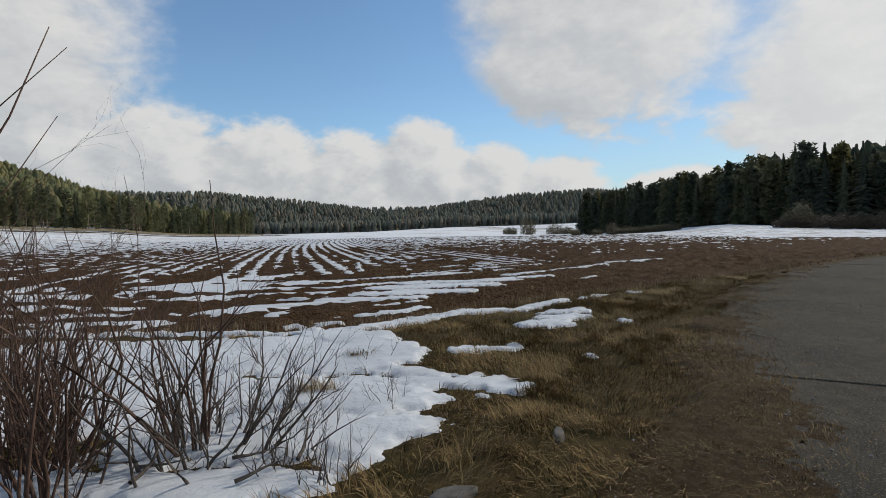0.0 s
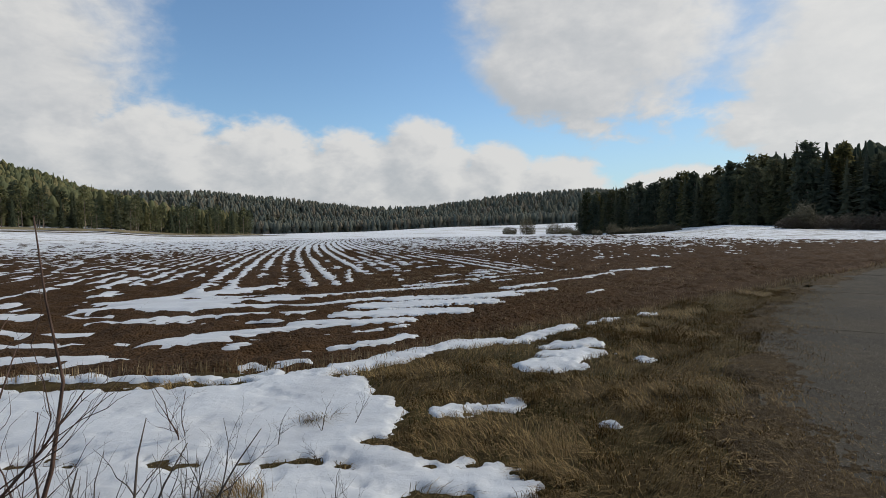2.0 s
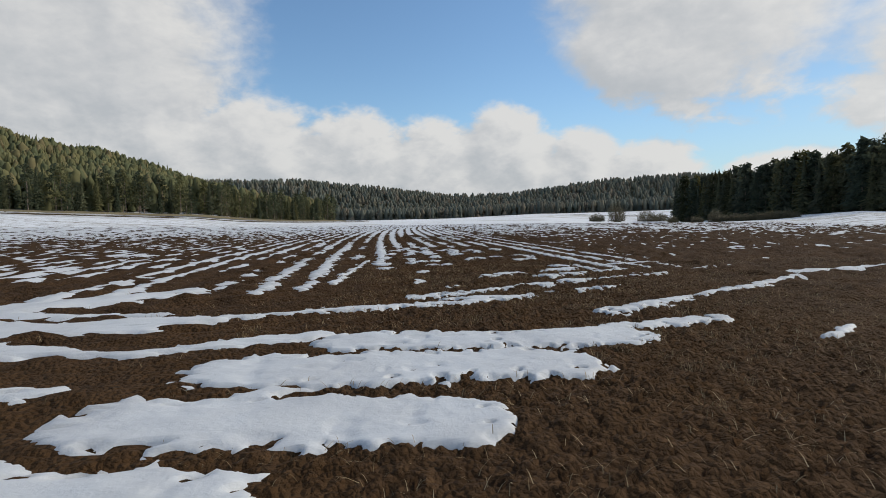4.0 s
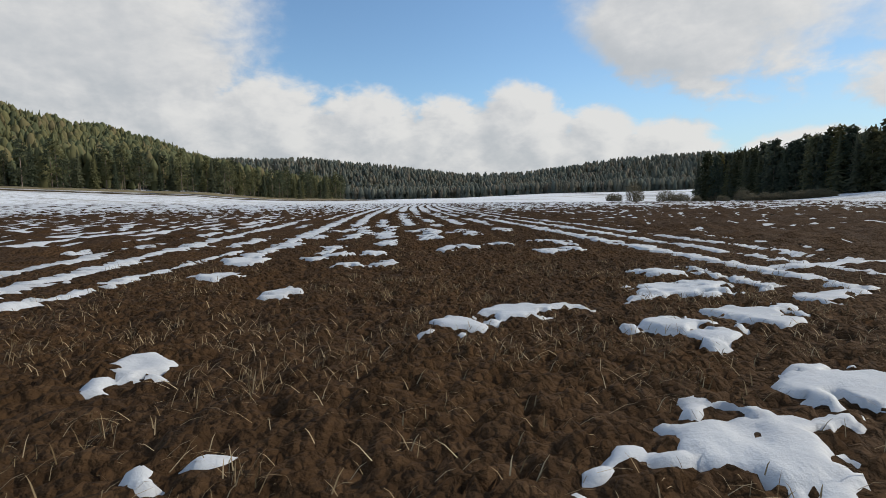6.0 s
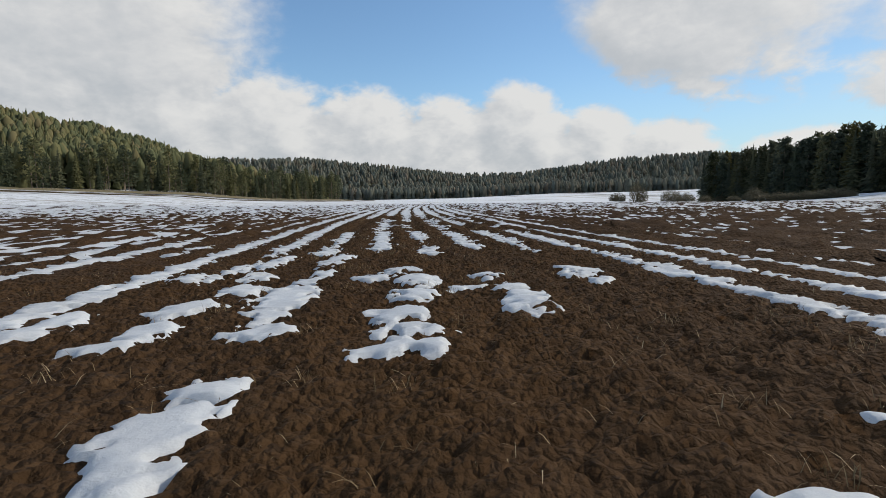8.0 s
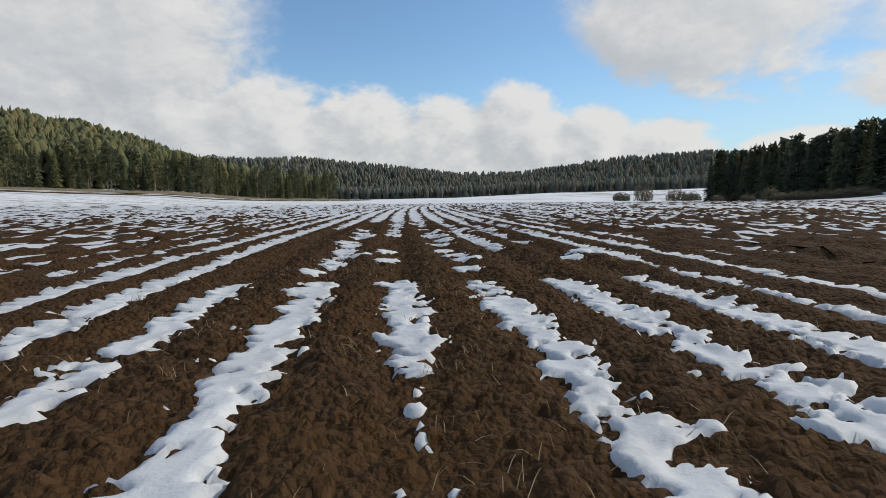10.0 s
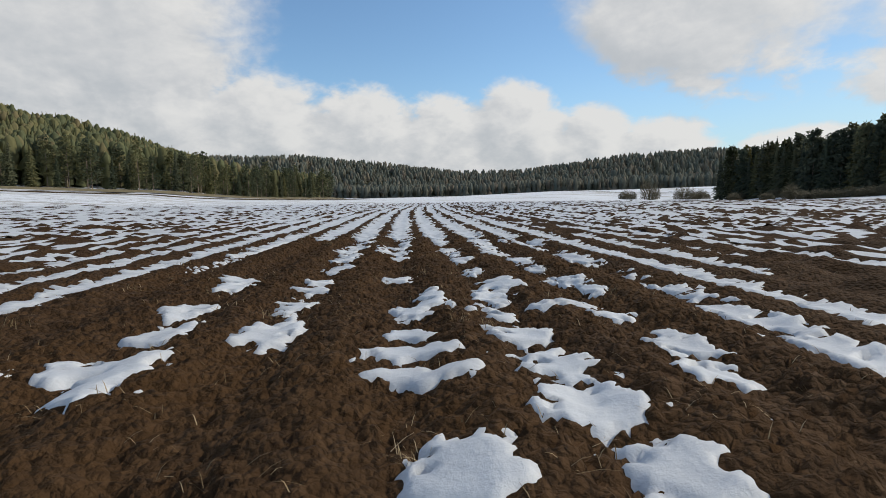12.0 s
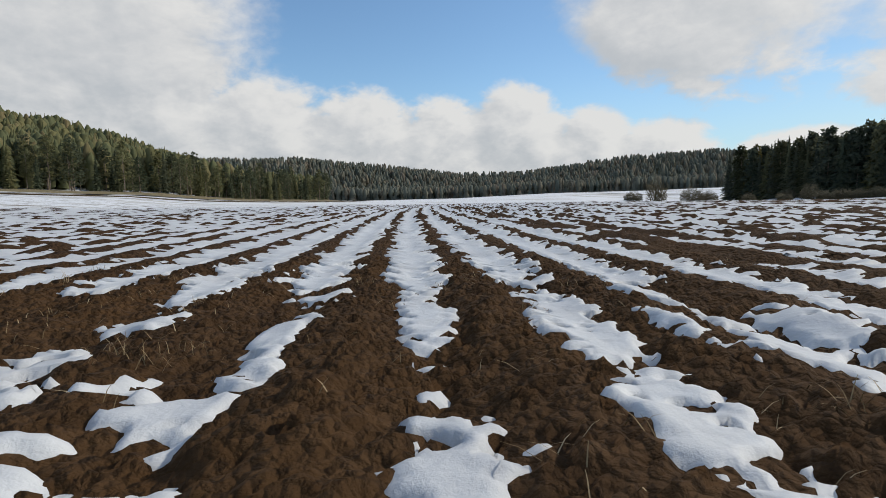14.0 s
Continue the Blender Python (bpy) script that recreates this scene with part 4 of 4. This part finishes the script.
blades("road_litter", x, y, land(x, y) + 0.058, 0.075, 1.0, 0.0035, GRASS, "bits of straw and grass stems trodden into the road's border", "litter", rng, 0.93)



# grit and pebbles on the road and its border
def build_gravel():
    n = 9000
    x, y = rng.uniform(1.0, 12, n), rng.uniform(1.2, 11, n)
    side = road_side(x, y)
    ok = (side > -2.6) & (side < 0.5) & (rng.uniform(0, 1, n) < np.interp(side, [-2.6, -0.6, 0.0, 0.5], [0.15, 0.45, 1.0, 0.5]))
    x, y = x[ok], y[ok]
    size = rng.uniform(0.003, 0.009, len(x)) * np.where(rng.uniform(0, 1, len(x)) < 0.06, 2.0, 1.0)
    z = land(x, y) + 0.056
    corners = np.array([(1, 0, 0), (0, 1, 0), (-1, 0, 0), (0, -1, 0), (0, 0, 0.7), (0, 0, -0.7)], float)
    verts = np.stack([x, y, z], -1)[:, None, :] + size[:, None, None] * corners[None] * rng.uniform(0.6, 1.3, (len(x), 6, 3))
    tris = np.array([(0, 1, 4), (1, 2, 4), (2, 3, 4), (3, 0, 4), (1, 0, 5), (2, 1, 5), (3, 2, 5), (0, 3, 5)])
    faces = (6 * np.arange(len(x))[:, None, None] + tris[None]).reshape(-1, 3)
    tagged(mesh_object("gravel", verts.reshape(-1, 3), faces, STONE, False), "loose grit and small pebbles on the road's border", "gravel", kind="stuff")


build_gravel()

# cut stalks of last year's crop along the border, straw on the soil
n = 2600
x = rng.uniform(-6, 16, n)
y = field_edge(x) + rng.normal(0.0, 0.14, n)
blades("stubble", x, y, verge_z(x, y), 0.13, 0.35, 0.006, STRAW, "short upright cut straw stubble along the field's border", "stubble", rng)


def straw_points(n, y0, y1, half):
    x = 4.7 + rng.normal(0, half, n)
    y = rng.uniform(y0, y1, n)
    tuft = fnoise(x * 2.3, y * 2.3, 140, 2)
    ok = (tuft > 0.52) & (snow_depth(x, y) < 0.0) & (y > field_edge(x))
    return x[ok], y[ok]


def soil_z(x, y):
    return soil_base(x, y) + 0.03 * (fnoise(x * 1.3, y * 1.3, 52, 3) - 0.5) + 0.005


x, y = straw_points(30000, 9, 58, 3.4)
x2, y2 = straw_points(8000, 16, 25, 3.6)
x, y = np.concatenate([x, x2]), np.concatenate([y, y2])
blades("straw", x, y, soil_z(x, y), 0.11, 0.97, 0.0035, STRAW, "bits of pale straw lying and sticking in the soil", "straw", rng, 0.8, True)
n = 20000
x, y = rng.uniform(1.5, 20, n), rng.uniform(9, 24, n)
ok = (fnoise(x * 1.4, y * 1.4, 144, 3) > 0.42) & (y > field_edge(x) + 0.1) & (snow_depth(x, y) < 0)
x, y = x[ok], y[ok]
blades("headland_straw", x, y, soil_z(x, y) + 0.02, 0.10, 0.99, 0.004, STRAW, "chopped straw mixed into the soil of the headland", "straw", rng, 0.7, True)
# tufts of standing straw, thicker near the field's border
cx, cy = straw_points(1400, 10, 58, 2.6)
nx_, ny_ = straw_points(1500, 13, 24, 3.0)
cx, cy = np.concatenate([cx[:260], nx_[:170]]), np.concatenate([cy[:260], ny_[:170]])
xs = np.repeat(cx, 14) + rng.normal(0, 0.045, len(cx) * 14)
ys = np.repeat(cy, 14) + rng.normal(0, 0.045, len(cy) * 14)
blades("straw_tufts", xs, ys, soil_z(xs, ys), 0.085, 0.98, 0.003, STRAW, "small tufts of standing straw stalks in the ploughed soil", "straw", rng, 0.35, True)


# bare shrubs at the roadside
def branch(verts, faces, r, start, way, length, radius, level, wiggle=0.16, sides=5):
    pts, rad = [Vector(start)], [radius]
    n = 5 if level else 6
    d = Vector(way).normalized()
    for k in range(n):
        d = (d + Vector((r.gauss(0, wiggle), r.gauss(0, wiggle), r.gauss(0.05, wiggle * 0.7)))).normalized()
        pts.append(pts[-1] + d * length / n)
        rad.append(radius * (1 - 0.8 * (k + 1) / n))
    tube(verts, faces, pts, rad, sides)
    if level > 0:
        for _ in range(r.randint(2, 5)):
            k = r.randint(1, n - 1)
            side = Vector((r.gauss(0, 1), r.gauss(0, 1), r.uniform(0.2, 1.0))).normalized()
            branch(verts, faces, r, pts[k], d * 0.8 + side * 0.8, length * r.uniform(0.3, 0.55), rad[k] * 0.6, level - 1, wiggle * 1.2, 3)


def shrub(at, seed, stems, height, spread, mat, label, lean=(0, 0), thick=0.009):
    r = random.Random(seed)
    ob = thing("bare_shrub", (at[0], at[1], ground_at(*at)), label, "shrub", "bare shrubs by the road")
    for _ in range(stems):
        verts, faces = [], []
        a = r.uniform(0, 2 * math.pi)
        q = r.uniform(0.0, 1.0)
        foot = (math.cos(a) * 0.22 * spread * q, math.sin(a) * 0.22 * spread * q, -0.04)
        way = (math.cos(a) * 0.5 * spread * q + lean[0], math.sin(a) * 0.5 * spread * q + lean[1], 1.0)
        branch(verts, faces, r, foot, way, height * r.uniform(0.55, 1.05), thick * r.uniform(0.6, 1.3), 2, 0.2)
        raw_part("stem", verts, faces, mat, ob)
    return ob


for k, (sx, sy, stems, high, spread, grey, lx, ly, thick) in enumerate(SHRUBS):
    shrub((sx, sy), 500 + k, stems, high, spread, GREYTWIG if grey else TWIG, "bare leafless shrub of thin grey twigs standing in snow" if grey else "bare leafless shrub of thin red-brown twigs standing in snow", (lx, ly), thick)


# fallen sticks on the verge
def fallen_branch(at, seed, length, turn):
    r = random.Random(seed)
    ob = thing("fallen_branch", (at[0], at[1], ground_at(*at) + 0.07), "grey dead branch lying forked on the snow", "branch", "fallen branches", turn)
    verts, faces = [], []
    branch(verts, faces, r, (0, 0, 0), (1, 0.1, 0.12), length, 0.014, 1, 0.12, 6)
    raw_part("wood", verts, faces, GREYTWIG, ob)
    return ob


for k, (fx_, fy_, ln, turn) in enumerate(STICKS):
    fallen_branch((fx_, fy_), 80 + k, ln, turn)


# flat stones half sunk in the verge
def flat_stone(at, seed, long, wide, turn):
    r = random.Random(seed)
    bm = bmesh.new()
    bmesh.ops.create_icosphere(bm, subdivisions=3, radius=0.5)
    for v in bm.verts:
        lump = noise.noise(v.co * 2.3 + Vector((seed, 0, 0))) * 0.22 + noise.noise(v.co * 7.0) * 0.05
        v.co *= 1 + lump
        v.co = Vector((v.co.x * long, v.co.y * wide, max(-0.2, min(v.co.z, 0.28)) * 0.14))
    me = bpy.data.meshes.new("stone")
    bm.to_mesh(me)
    bm.free()
    me.materials.append(SUNK_STONE)
    me.shade_smooth()
    ob = new("stone", me)
    ob.matrix_world = pose(at[0], at[1], ground_at(*at) + 0.008, r.uniform(-4, 4), r.uniform(-4, 4), turn)
    return tagged(ob, "flat grey field stone half sunk in the grass", "stone", "stones in the verge")


for k, (ox, oy, ol, ow, turn) in enumerate([(0.62, 2.72, 0.30, 0.15, 10), (1.50, 3.32, 0.22, 0.08, 65)]):
    flat_stone((ox, oy), 11 + k, ol, ow, turn)


# ---- trees ----
def spruce_mesh(seed, height, width, bare, shape):
    """Crown of drooping boughs in whorls. shape: how the crown narrows to its top."""
    r = random.Random(seed)
    verts, faces = [], []
    z = height * bare
    while z < height * 0.985:
        f = (z - height * bare) / (height * (1 - bare))
        reach = width * (1 - f) ** shape * r.uniform(0.8, 1.1) + 0.25
        if f > 0.82:
            reach *= 0.5 + 0.5 * (1 - f) / 0.18
        if f < 0.12:
            reach *= 0.7 + 2.2 * f
        count = max(5, int(9 * (1 - f) + 4))
        a0 = r.uniform(0, 6.28)
        for b in range(count):
            a = a0 + 6.283 * b / count + r.uniform(-0.3, 0.3)
            ln = reach * r.uniform(0.6, 1.12)
            drop = ln * r.uniform(0.18, 0.5) - 0.25 * ln * f
            wide = ln * r.uniform(0.26, 0.4) + 0.12
            ca, sa = math.cos(a), math.sin(a)
            n0 = len(verts)
            zz = z + r.uniform(-0.25, 0.25)
            for d, w, dz in ((0.04, 0.3, 0.15), (0.45, 1.0, -0.25), (0.8, 0.75, -0.75), (1.0, 0.1, -1.0)):
                for s in (-1, 1):
                    verts.append((ca * ln * d - sa * wide * w * s * 0.5, sa * ln * d + ca * wide * w * s * 0.5, zz + dz * drop - 0.16 * wide * w * r.uniform(0.3, 1.6)))
                if w == 1.0 or w == 0.75:
                    verts.append((ca * ln * d, sa * ln * d, zz + dz * drop + 0.10 * wide))
            v = [n0 + i for i in range(10)]
            # pairs: 0 1 | 2 3 4(mid) | 5 6 7(mid) | 8 9
            faces += [(v[0], v[2], v[4]), (v[0], v[4], v[1]), (v[1], v[4], v[3]), (v[2], v[5], v[7], v[4]), (v[4], v[7], v[6], v[3]), (v[5], v[8], v[7]), (v[7], v[8], v[9]), (v[7], v[9], v[6])]
        z += height * (0.030 + 0.015 * (1 - f)) * r.uniform(0.8, 1.25)
    # the dense inside of the crown
    rings, sides = 12, 9
    n0 = len(verts)
    for k in range(rings + 1):
        f = k / rings
        for s in range(sides):
            a = 6.283 * (s + 0.5 * (k % 2)) / sides
            q = (width * 0.42 * (1 - f) ** shape * (0.55 + 3.5 * f if f < 0.12 else 1.0) + 0.04) * r.uniform(0.72, 1.2)
            verts.append((q * math.cos(a), q * math.sin(a), height * (bare + (0.97 - bare) * f) - r.uniform(0, 0.5)))
    for k in range(rings):
        for s in range(sides):
            a, b = n0 + k * sides + s, n0 + k * sides + (s + 1) % sides
            faces.append((a, b, b + sides, a + sides))
    return verts, faces


def conifer(seed, height, width, bare, shape, mat, label):
    ob = thing("spruce_tree" if bare < 0.3 else "pine_tree", (0, 0, 0), label, "tree", "trees at the wood's edge")
    tv, tf = [], []
    r = random.Random(seed + 1)
    tube(tv, tf, [(r.uniform(-.02, .02) * z, r.uniform(-.02, .02) * z, height * z - 0.3) for z in (0, 0.3, 0.6, 0.97)], [0.2, 0.16, 0.1, 0.02], 6)
    raw_part("trunk", tv, tf, BARK, ob)
    v, f = spruce_mesh(seed, height, width, bare, shape)
    raw_part("crown", v, f, mat, ob, False)
    return ob


def pine_mesh(seed, height, width, bare, clumps=46, big=1.0):
    """A pine's crown: ragged clumps of needles on the upper part of the stem."""
    r = random.Random(seed)
    verts, faces = [], []
    for _ in range(clumps):
        f = r.random()
        z = height * (bare + (1 - bare) * f)
        reach = width * (0.35 + 0.75 * math.sin(math.pi * min(1, 0.25 + 0.75 * f))) * r.uniform(0.2, 1.0)
        a = r.uniform(0, 6.283)
        c = Vector((math.cos(a) * reach, math.sin(a) * reach, z + r.uniform(-0.4, 0.4)))
        size = r.uniform(0.5, 1.15) * big
        for _ in range(9):
            d = Vector((r.gauss(0, 1), r.gauss(0, 1), r.gauss(0.1, 0.55))).normalized()
            u = d.orthogonal().normalized() * size * r.uniform(0.25, 0.5)
            p = c + d * size * r.uniform(0.2, 0.5)
            n0 = len(verts)
            verts += [tuple(p - u), tuple(p + u), tuple(p + d * size * r.uniform(0.5, 0.9) + Vector((0, 0, -0.1)))]
            faces.append((n0, n0 + 1, n0 + 2))
    return verts, faces


def pine(seed, height, width, bare, label, mat=PINE, clumps=46, big=1.0):
    ob = thing("pine_tree", (0, 0, 0), label, "tree", "trees at the wood's edge")
    tv, tf = [], []
    r = random.Random(seed + 1)
    bends = [(r.uniform(-.3, .3) * z, r.uniform(-.3, .3) * z, height * z - 0.3) for z in (0, 0.3, 0.6, 0.95)]
    tube(tv, tf, bends, [0.2, 0.17, 0.12, 0.03], 6)
    raw_part("trunk", tv, tf, PINEBARK, ob)
    v, f = pine_mesh(seed, height, width, bare, clumps, big)
    raw_part("crown", v, f, mat, ob, False)
    return ob


kinds = [conifer(900 + k, 19.8 + 0.5 * k, 3.7 + 0.3 * k, 0.03 + 0.01 * k, 0.8, SPRUCE if k < 4 else SUN_OLIVE, "tall dark green spruce at the edge of the wood" if k < 4 else "spruce at the wood's edge, tinted olive as if catching the sun") for k in range(5)]
pines = [pine(950 + k, 17 + 2 * k, 3.4, 0.10 + 0.07 * k, "pine with a bare trunk and grey-green crown at the wood's edge", PINE, 80, 1.25) for k in range(3)]
broad = [pine(930 + k, 20.0 + 0.8 * k, 3.3, 0.06, "broad dark green conifer with a ragged crown at the wood's edge", SPRUCE if k < 2 else SUN_OLIVE, 190, 1.45) for k in range(3)]
light = [conifer(970 + k, 17 + 1.5 * k, 3.0, 0.08, 0.68, PINE, "grey-green conifer standing in the low sun") for k in range(2)]


def plant(kind, x, y, r, scale, first={}):
    m = pose(x, y, ground_at(x, y) - 0.1, 0, 0, r.uniform(0, 360)) @ Matrix.Diagonal((scale, scale, scale * r.uniform(0.92, 1.08), 1))
    if kind not in first:
        first[kind] = kind
        kind.matrix_world = m
        return kind
    ob = copy_thing(kind, pose(0, 0, 0))
    ob.matrix_basis = m
    return ob


r = random.Random(7)
# the dark wood on the sunny side, from its corner towards the road
WOOD = [(155, 306), (155, 282), (155, 255), (157, 200), (149, 160), (142, 130), (141, 105), (138, 65)]


def along(line, t):
    seg = [math.dist(a, b) for a, b in zip(line, line[1:])]
    d = t * sum(seg)
    for (a, b), s in zip(zip(line, line[1:]), seg):
        if d <= s or b == line[-1]:
            q = min(1, d / s)
            return a[0] + (b[0] - a[0]) * q, a[1] + (b[1] - a[1]) * q
        d -= s


for depth, count in ((0, 66), (5, 44), (10, 34)):
    for k in range(count):
        x, y = along(WOOD, (k + r.uniform(0.1, 0.9)) / count)
        x, y = x + depth + r.uniform(-1.5, 2.5), y + r.uniform(-1.5, 1.5)
        plant(r.choice(kinds + kinds + broad + broad + broad), x, y, r, r.uniform(0.88, 1.07) * (1.0 if y < 130 else 1.12))

# the wood that faces the sun, below the hill
LEFT = [(-178, 150), (-140, 178), (-112, 203), (-84, 238), (-62, 290), (-46, 360)]
for depth, count in ((0, 62), (6, 46), (12, 34)):
    for k in range(count):
        x, y = along(LEFT, (k + r.uniform(0.1, 0.9)) / count)
        x, y = x - depth * 0.75 + r.uniform(-2, 2), y + depth * 0.7 + r.uniform(-2, 2)
        plant(r.choice(pines + light), x, y, r, r.uniform(0.60, 0.86))


def ribbon(name, line, width, lift, mat, label, category, bank=0.0):
    """A strip of ground that follows a line over the land."""
    rr = random.Random(len(label))
    verts, faces = [], []
    n = 60
    for k in range(n + 1):
        x, y = along(line, k / n)
        x2, y2 = along(line, min(1, k / n + 0.01))
        x1, y1 = along(line, max(0, k / n - 0.01))
        d = math.hypot(x2 - x1, y2 - y1) or 1
        nx, ny = -(y2 - y1) / d, (x2 - x1) / d
        w = width * rr.uniform(0.55, 1.3) * 0.5
        for s in (-1, 1):
            px, py = x + nx * w * s, y + ny * w * s
            verts.append((px, py, ground_at(px, py) + lift + (bank * rr.uniform(0.7, 1.2) if s > 0 else 0)))
        if k:
            a = 2 * k
            faces.append((a - 2, a - 1, a + 1, a))
    return tagged(mesh_object(name, verts, faces, mat), label, category, kind="structure")


# rough grass between the snowy field and the wood, and wheel tracks in the far snow
BORDER = [(x + 5, y - 6) for x, y in LEFT]
ribbon("border_grass", BORDER, 5.0, 0.3, BORDER_GRASS, "strip of dry yellow grass between the field and the wood", "grass", 0.7)
ribbon("field_path", [(x + 22, y - 26) for x, y in LEFT], 1.6, 0.3, GROUND_EARTH, "narrow bare earth path across the snowy field", "path", 0.3)
for k, dx in enumerate((0.0, 5.0)):
    ribbon("wheel_track", [(116 + dx, 490), (128 + dx, 455), (138 + dx, 425), (163 + dx, 400), (190 + dx, 385)], 2.4, 0.3, GROUND_EARTH, "dark wheel track pressed into the far snowfield", "track")


# the rest of the woods and the wooded hills
def wood_stuff(name, points, mat, label, lo=11, hi=20, wide=(0.17, 0.27), tiers=3, round_share=0.4):
    """Many trees as one object: tiers of ragged boughs on the conifers, rounder heads on the rest."""
    r = np.random.default_rng(len(points))
    n, sides = len(points), 4
    x, y = np.array(points).T
    z = hills(x, y) - 0.3
    h = r.uniform(lo, hi, n) * (0.85 + 0.3 * fnoise(x * 0.03, y * 0.03, 71, 2))
    w = h * r.uniform(*wide, n)
    rounded = r.uniform(0, 1, n) < round_share
    rings = []
    for k in range(tiers):
        for f, narrow in ((k / tiers, 1.0), ((k + 0.8) / tiers, 0.5)):
            cone = (1.02 - f) ** 0.85 * narrow
            head = math.sqrt(max(0.05, 1 - (2 * f - 0.75) ** 2 / 1.7)) * (0.55 + 0.45 * narrow) * 0.9
            rings.append((f, np.where(rounded, head, cone)))
    rings.append((1.0, np.full(n, 0.04)))
    verts = np.zeros((n, len(rings), sides, 3))
    for k, (f, q) in enumerate(rings):
        a = r.uniform(0, 1.2, n)[:, None] + 2 * math.pi * np.arange(sides)[None] / sides
        q = (w * q)[:, None] * r.uniform(0.6, 1.35, (n, sides))
        verts[:, k, :, 0] = x[:, None] + q * np.cos(a)
        verts[:, k, :, 1] = y[:, None] + q * np.sin(a)
        verts[:, k, :, 2] = (z + h * (0.06 + 0.94 * f))[:, None] + (h[:, None] * r.uniform(-0.06, 0.04, (n, sides)) if f < 1 else 0)
    quads = []
    for k in range(len(rings) - 1):
        for s in range(sides):
            a, b = k * sides + s, k * sides + (s + 1) % sides
            quads.append((a, b, b + sides, a + sides))
    faces = (len(rings) * sides * np.arange(n)[:, None, None] + np.array(quads)[None]).reshape(-1, 4)
    return tagged(mesh_object(name, verts.reshape(-1, 3), faces, mat, True), label, "wood", kind="stuff")


inner = []
for depth in (15, 20, 26, 33, 42):
    for k in range(80):
        x, y = along(WOOD, r.random())
        inner.append((x + depth + r.uniform(-3, 3), y + r.uniform(-3, 3)))
wood_stuff("wood_interior", inner, SPRUCE, "dense dark spruces standing deep in the wood", 21, 26, (0.17, 0.27), 4, 0.2)

slope = []
for k in range(7500):
    x, y = along(LEFT, r.random())
    depth = 17 + 260 * r.random() ** 1.3
    slope.append((x - depth * 0.7 + r.uniform(-6, 6), y + depth * 0.7 + r.uniform(-6, 6)))
wood_stuff("hillside_wood", slope, PALED_SLOPE, "mixed green conifer wood climbing the hillside, paled as if by sun and haze", 10, 16, (0.16, 0.25), 3, 0.55)

far = []
for k in range(9000):
    a = radians(r.uniform(-48, 62))
    d = 575 + 400 * r.random() ** 1.25
    far.append((math.sin(a) * d, math.cos(a) * d))
wood_stuff("distant_wood", far, HAZY_FARWOOD, "distant mixed woods covering the low hills, paled as if by haze", 10, 13.5, (0.20, 0.30), 2, 0.65)


# bushes at the end of the field and along the wood
def bush(at, seed, height, width, mat, label, name="bush"):
    r = random.Random(seed)
    ob = thing(name, (at[0], at[1], ground_at(*at) - 0.1), label, "bush", "bushes beside the wood")
    verts, faces = [], []
    for _ in range(max(6, int(width * 2))):
        a, q = r.uniform(0, 6.283), r.uniform(0, 0.5) * width
        foot = (math.cos(a) * q * 0.6, math.sin(a) * q * 0.6, 0)
        branch(verts, faces, r, foot, (math.cos(a) * q / height, math.sin(a) * q / height, 1), height * r.uniform(0.6, 1.0), 0.05 * height / 4, 1, 0.2, 4)
    raw_part("branchwork", verts, faces, mat, ob)
    v, f = [], []
    for _ in range(int(300 * width)):
        a, q = r.uniform(0, 6.283), width * 0.5 * math.sqrt(r.random())
        lobe = 0.65 + 0.5 * math.sin(3 * a + seed) * math.sin(1.7 * a + 2 * seed)
        z = height * r.uniform(0.05, 0.97) * (1 - 0.5 * (2 * q / width) ** 2) * min(1.0, lobe + 0.2)
        d = Vector((r.gauss(0, 1), r.gauss(0, 1), r.uniform(0.3, 1.5))).normalized()
        u = d.orthogonal().normalized() * 0.075
        p = Vector((math.cos(a) * q, math.sin(a) * q, z))
        n0 = len(v)
        v += [tuple(p - u), tuple(p + u), tuple(p + d * r.uniform(0.5, 1.3))]
        f.append((n0, n0 + 1, n0 + 2))
    raw_part("crown", v, f, mat, ob, False)
    return ob


for k, (bx, by, bh, bw) in enumerate(BUSHES):
    brown = by < 120 and bh < 6
    bush((bx, by), 700 + k, bh, bw, BROWNBUSH if brown else BUSH, "dense dark brown leafless bush at the foot of the wood" if brown else "bare olive-brown bush beside the snowy field" if bh < 6 else "small bare tree with a rounded olive crown by the field")
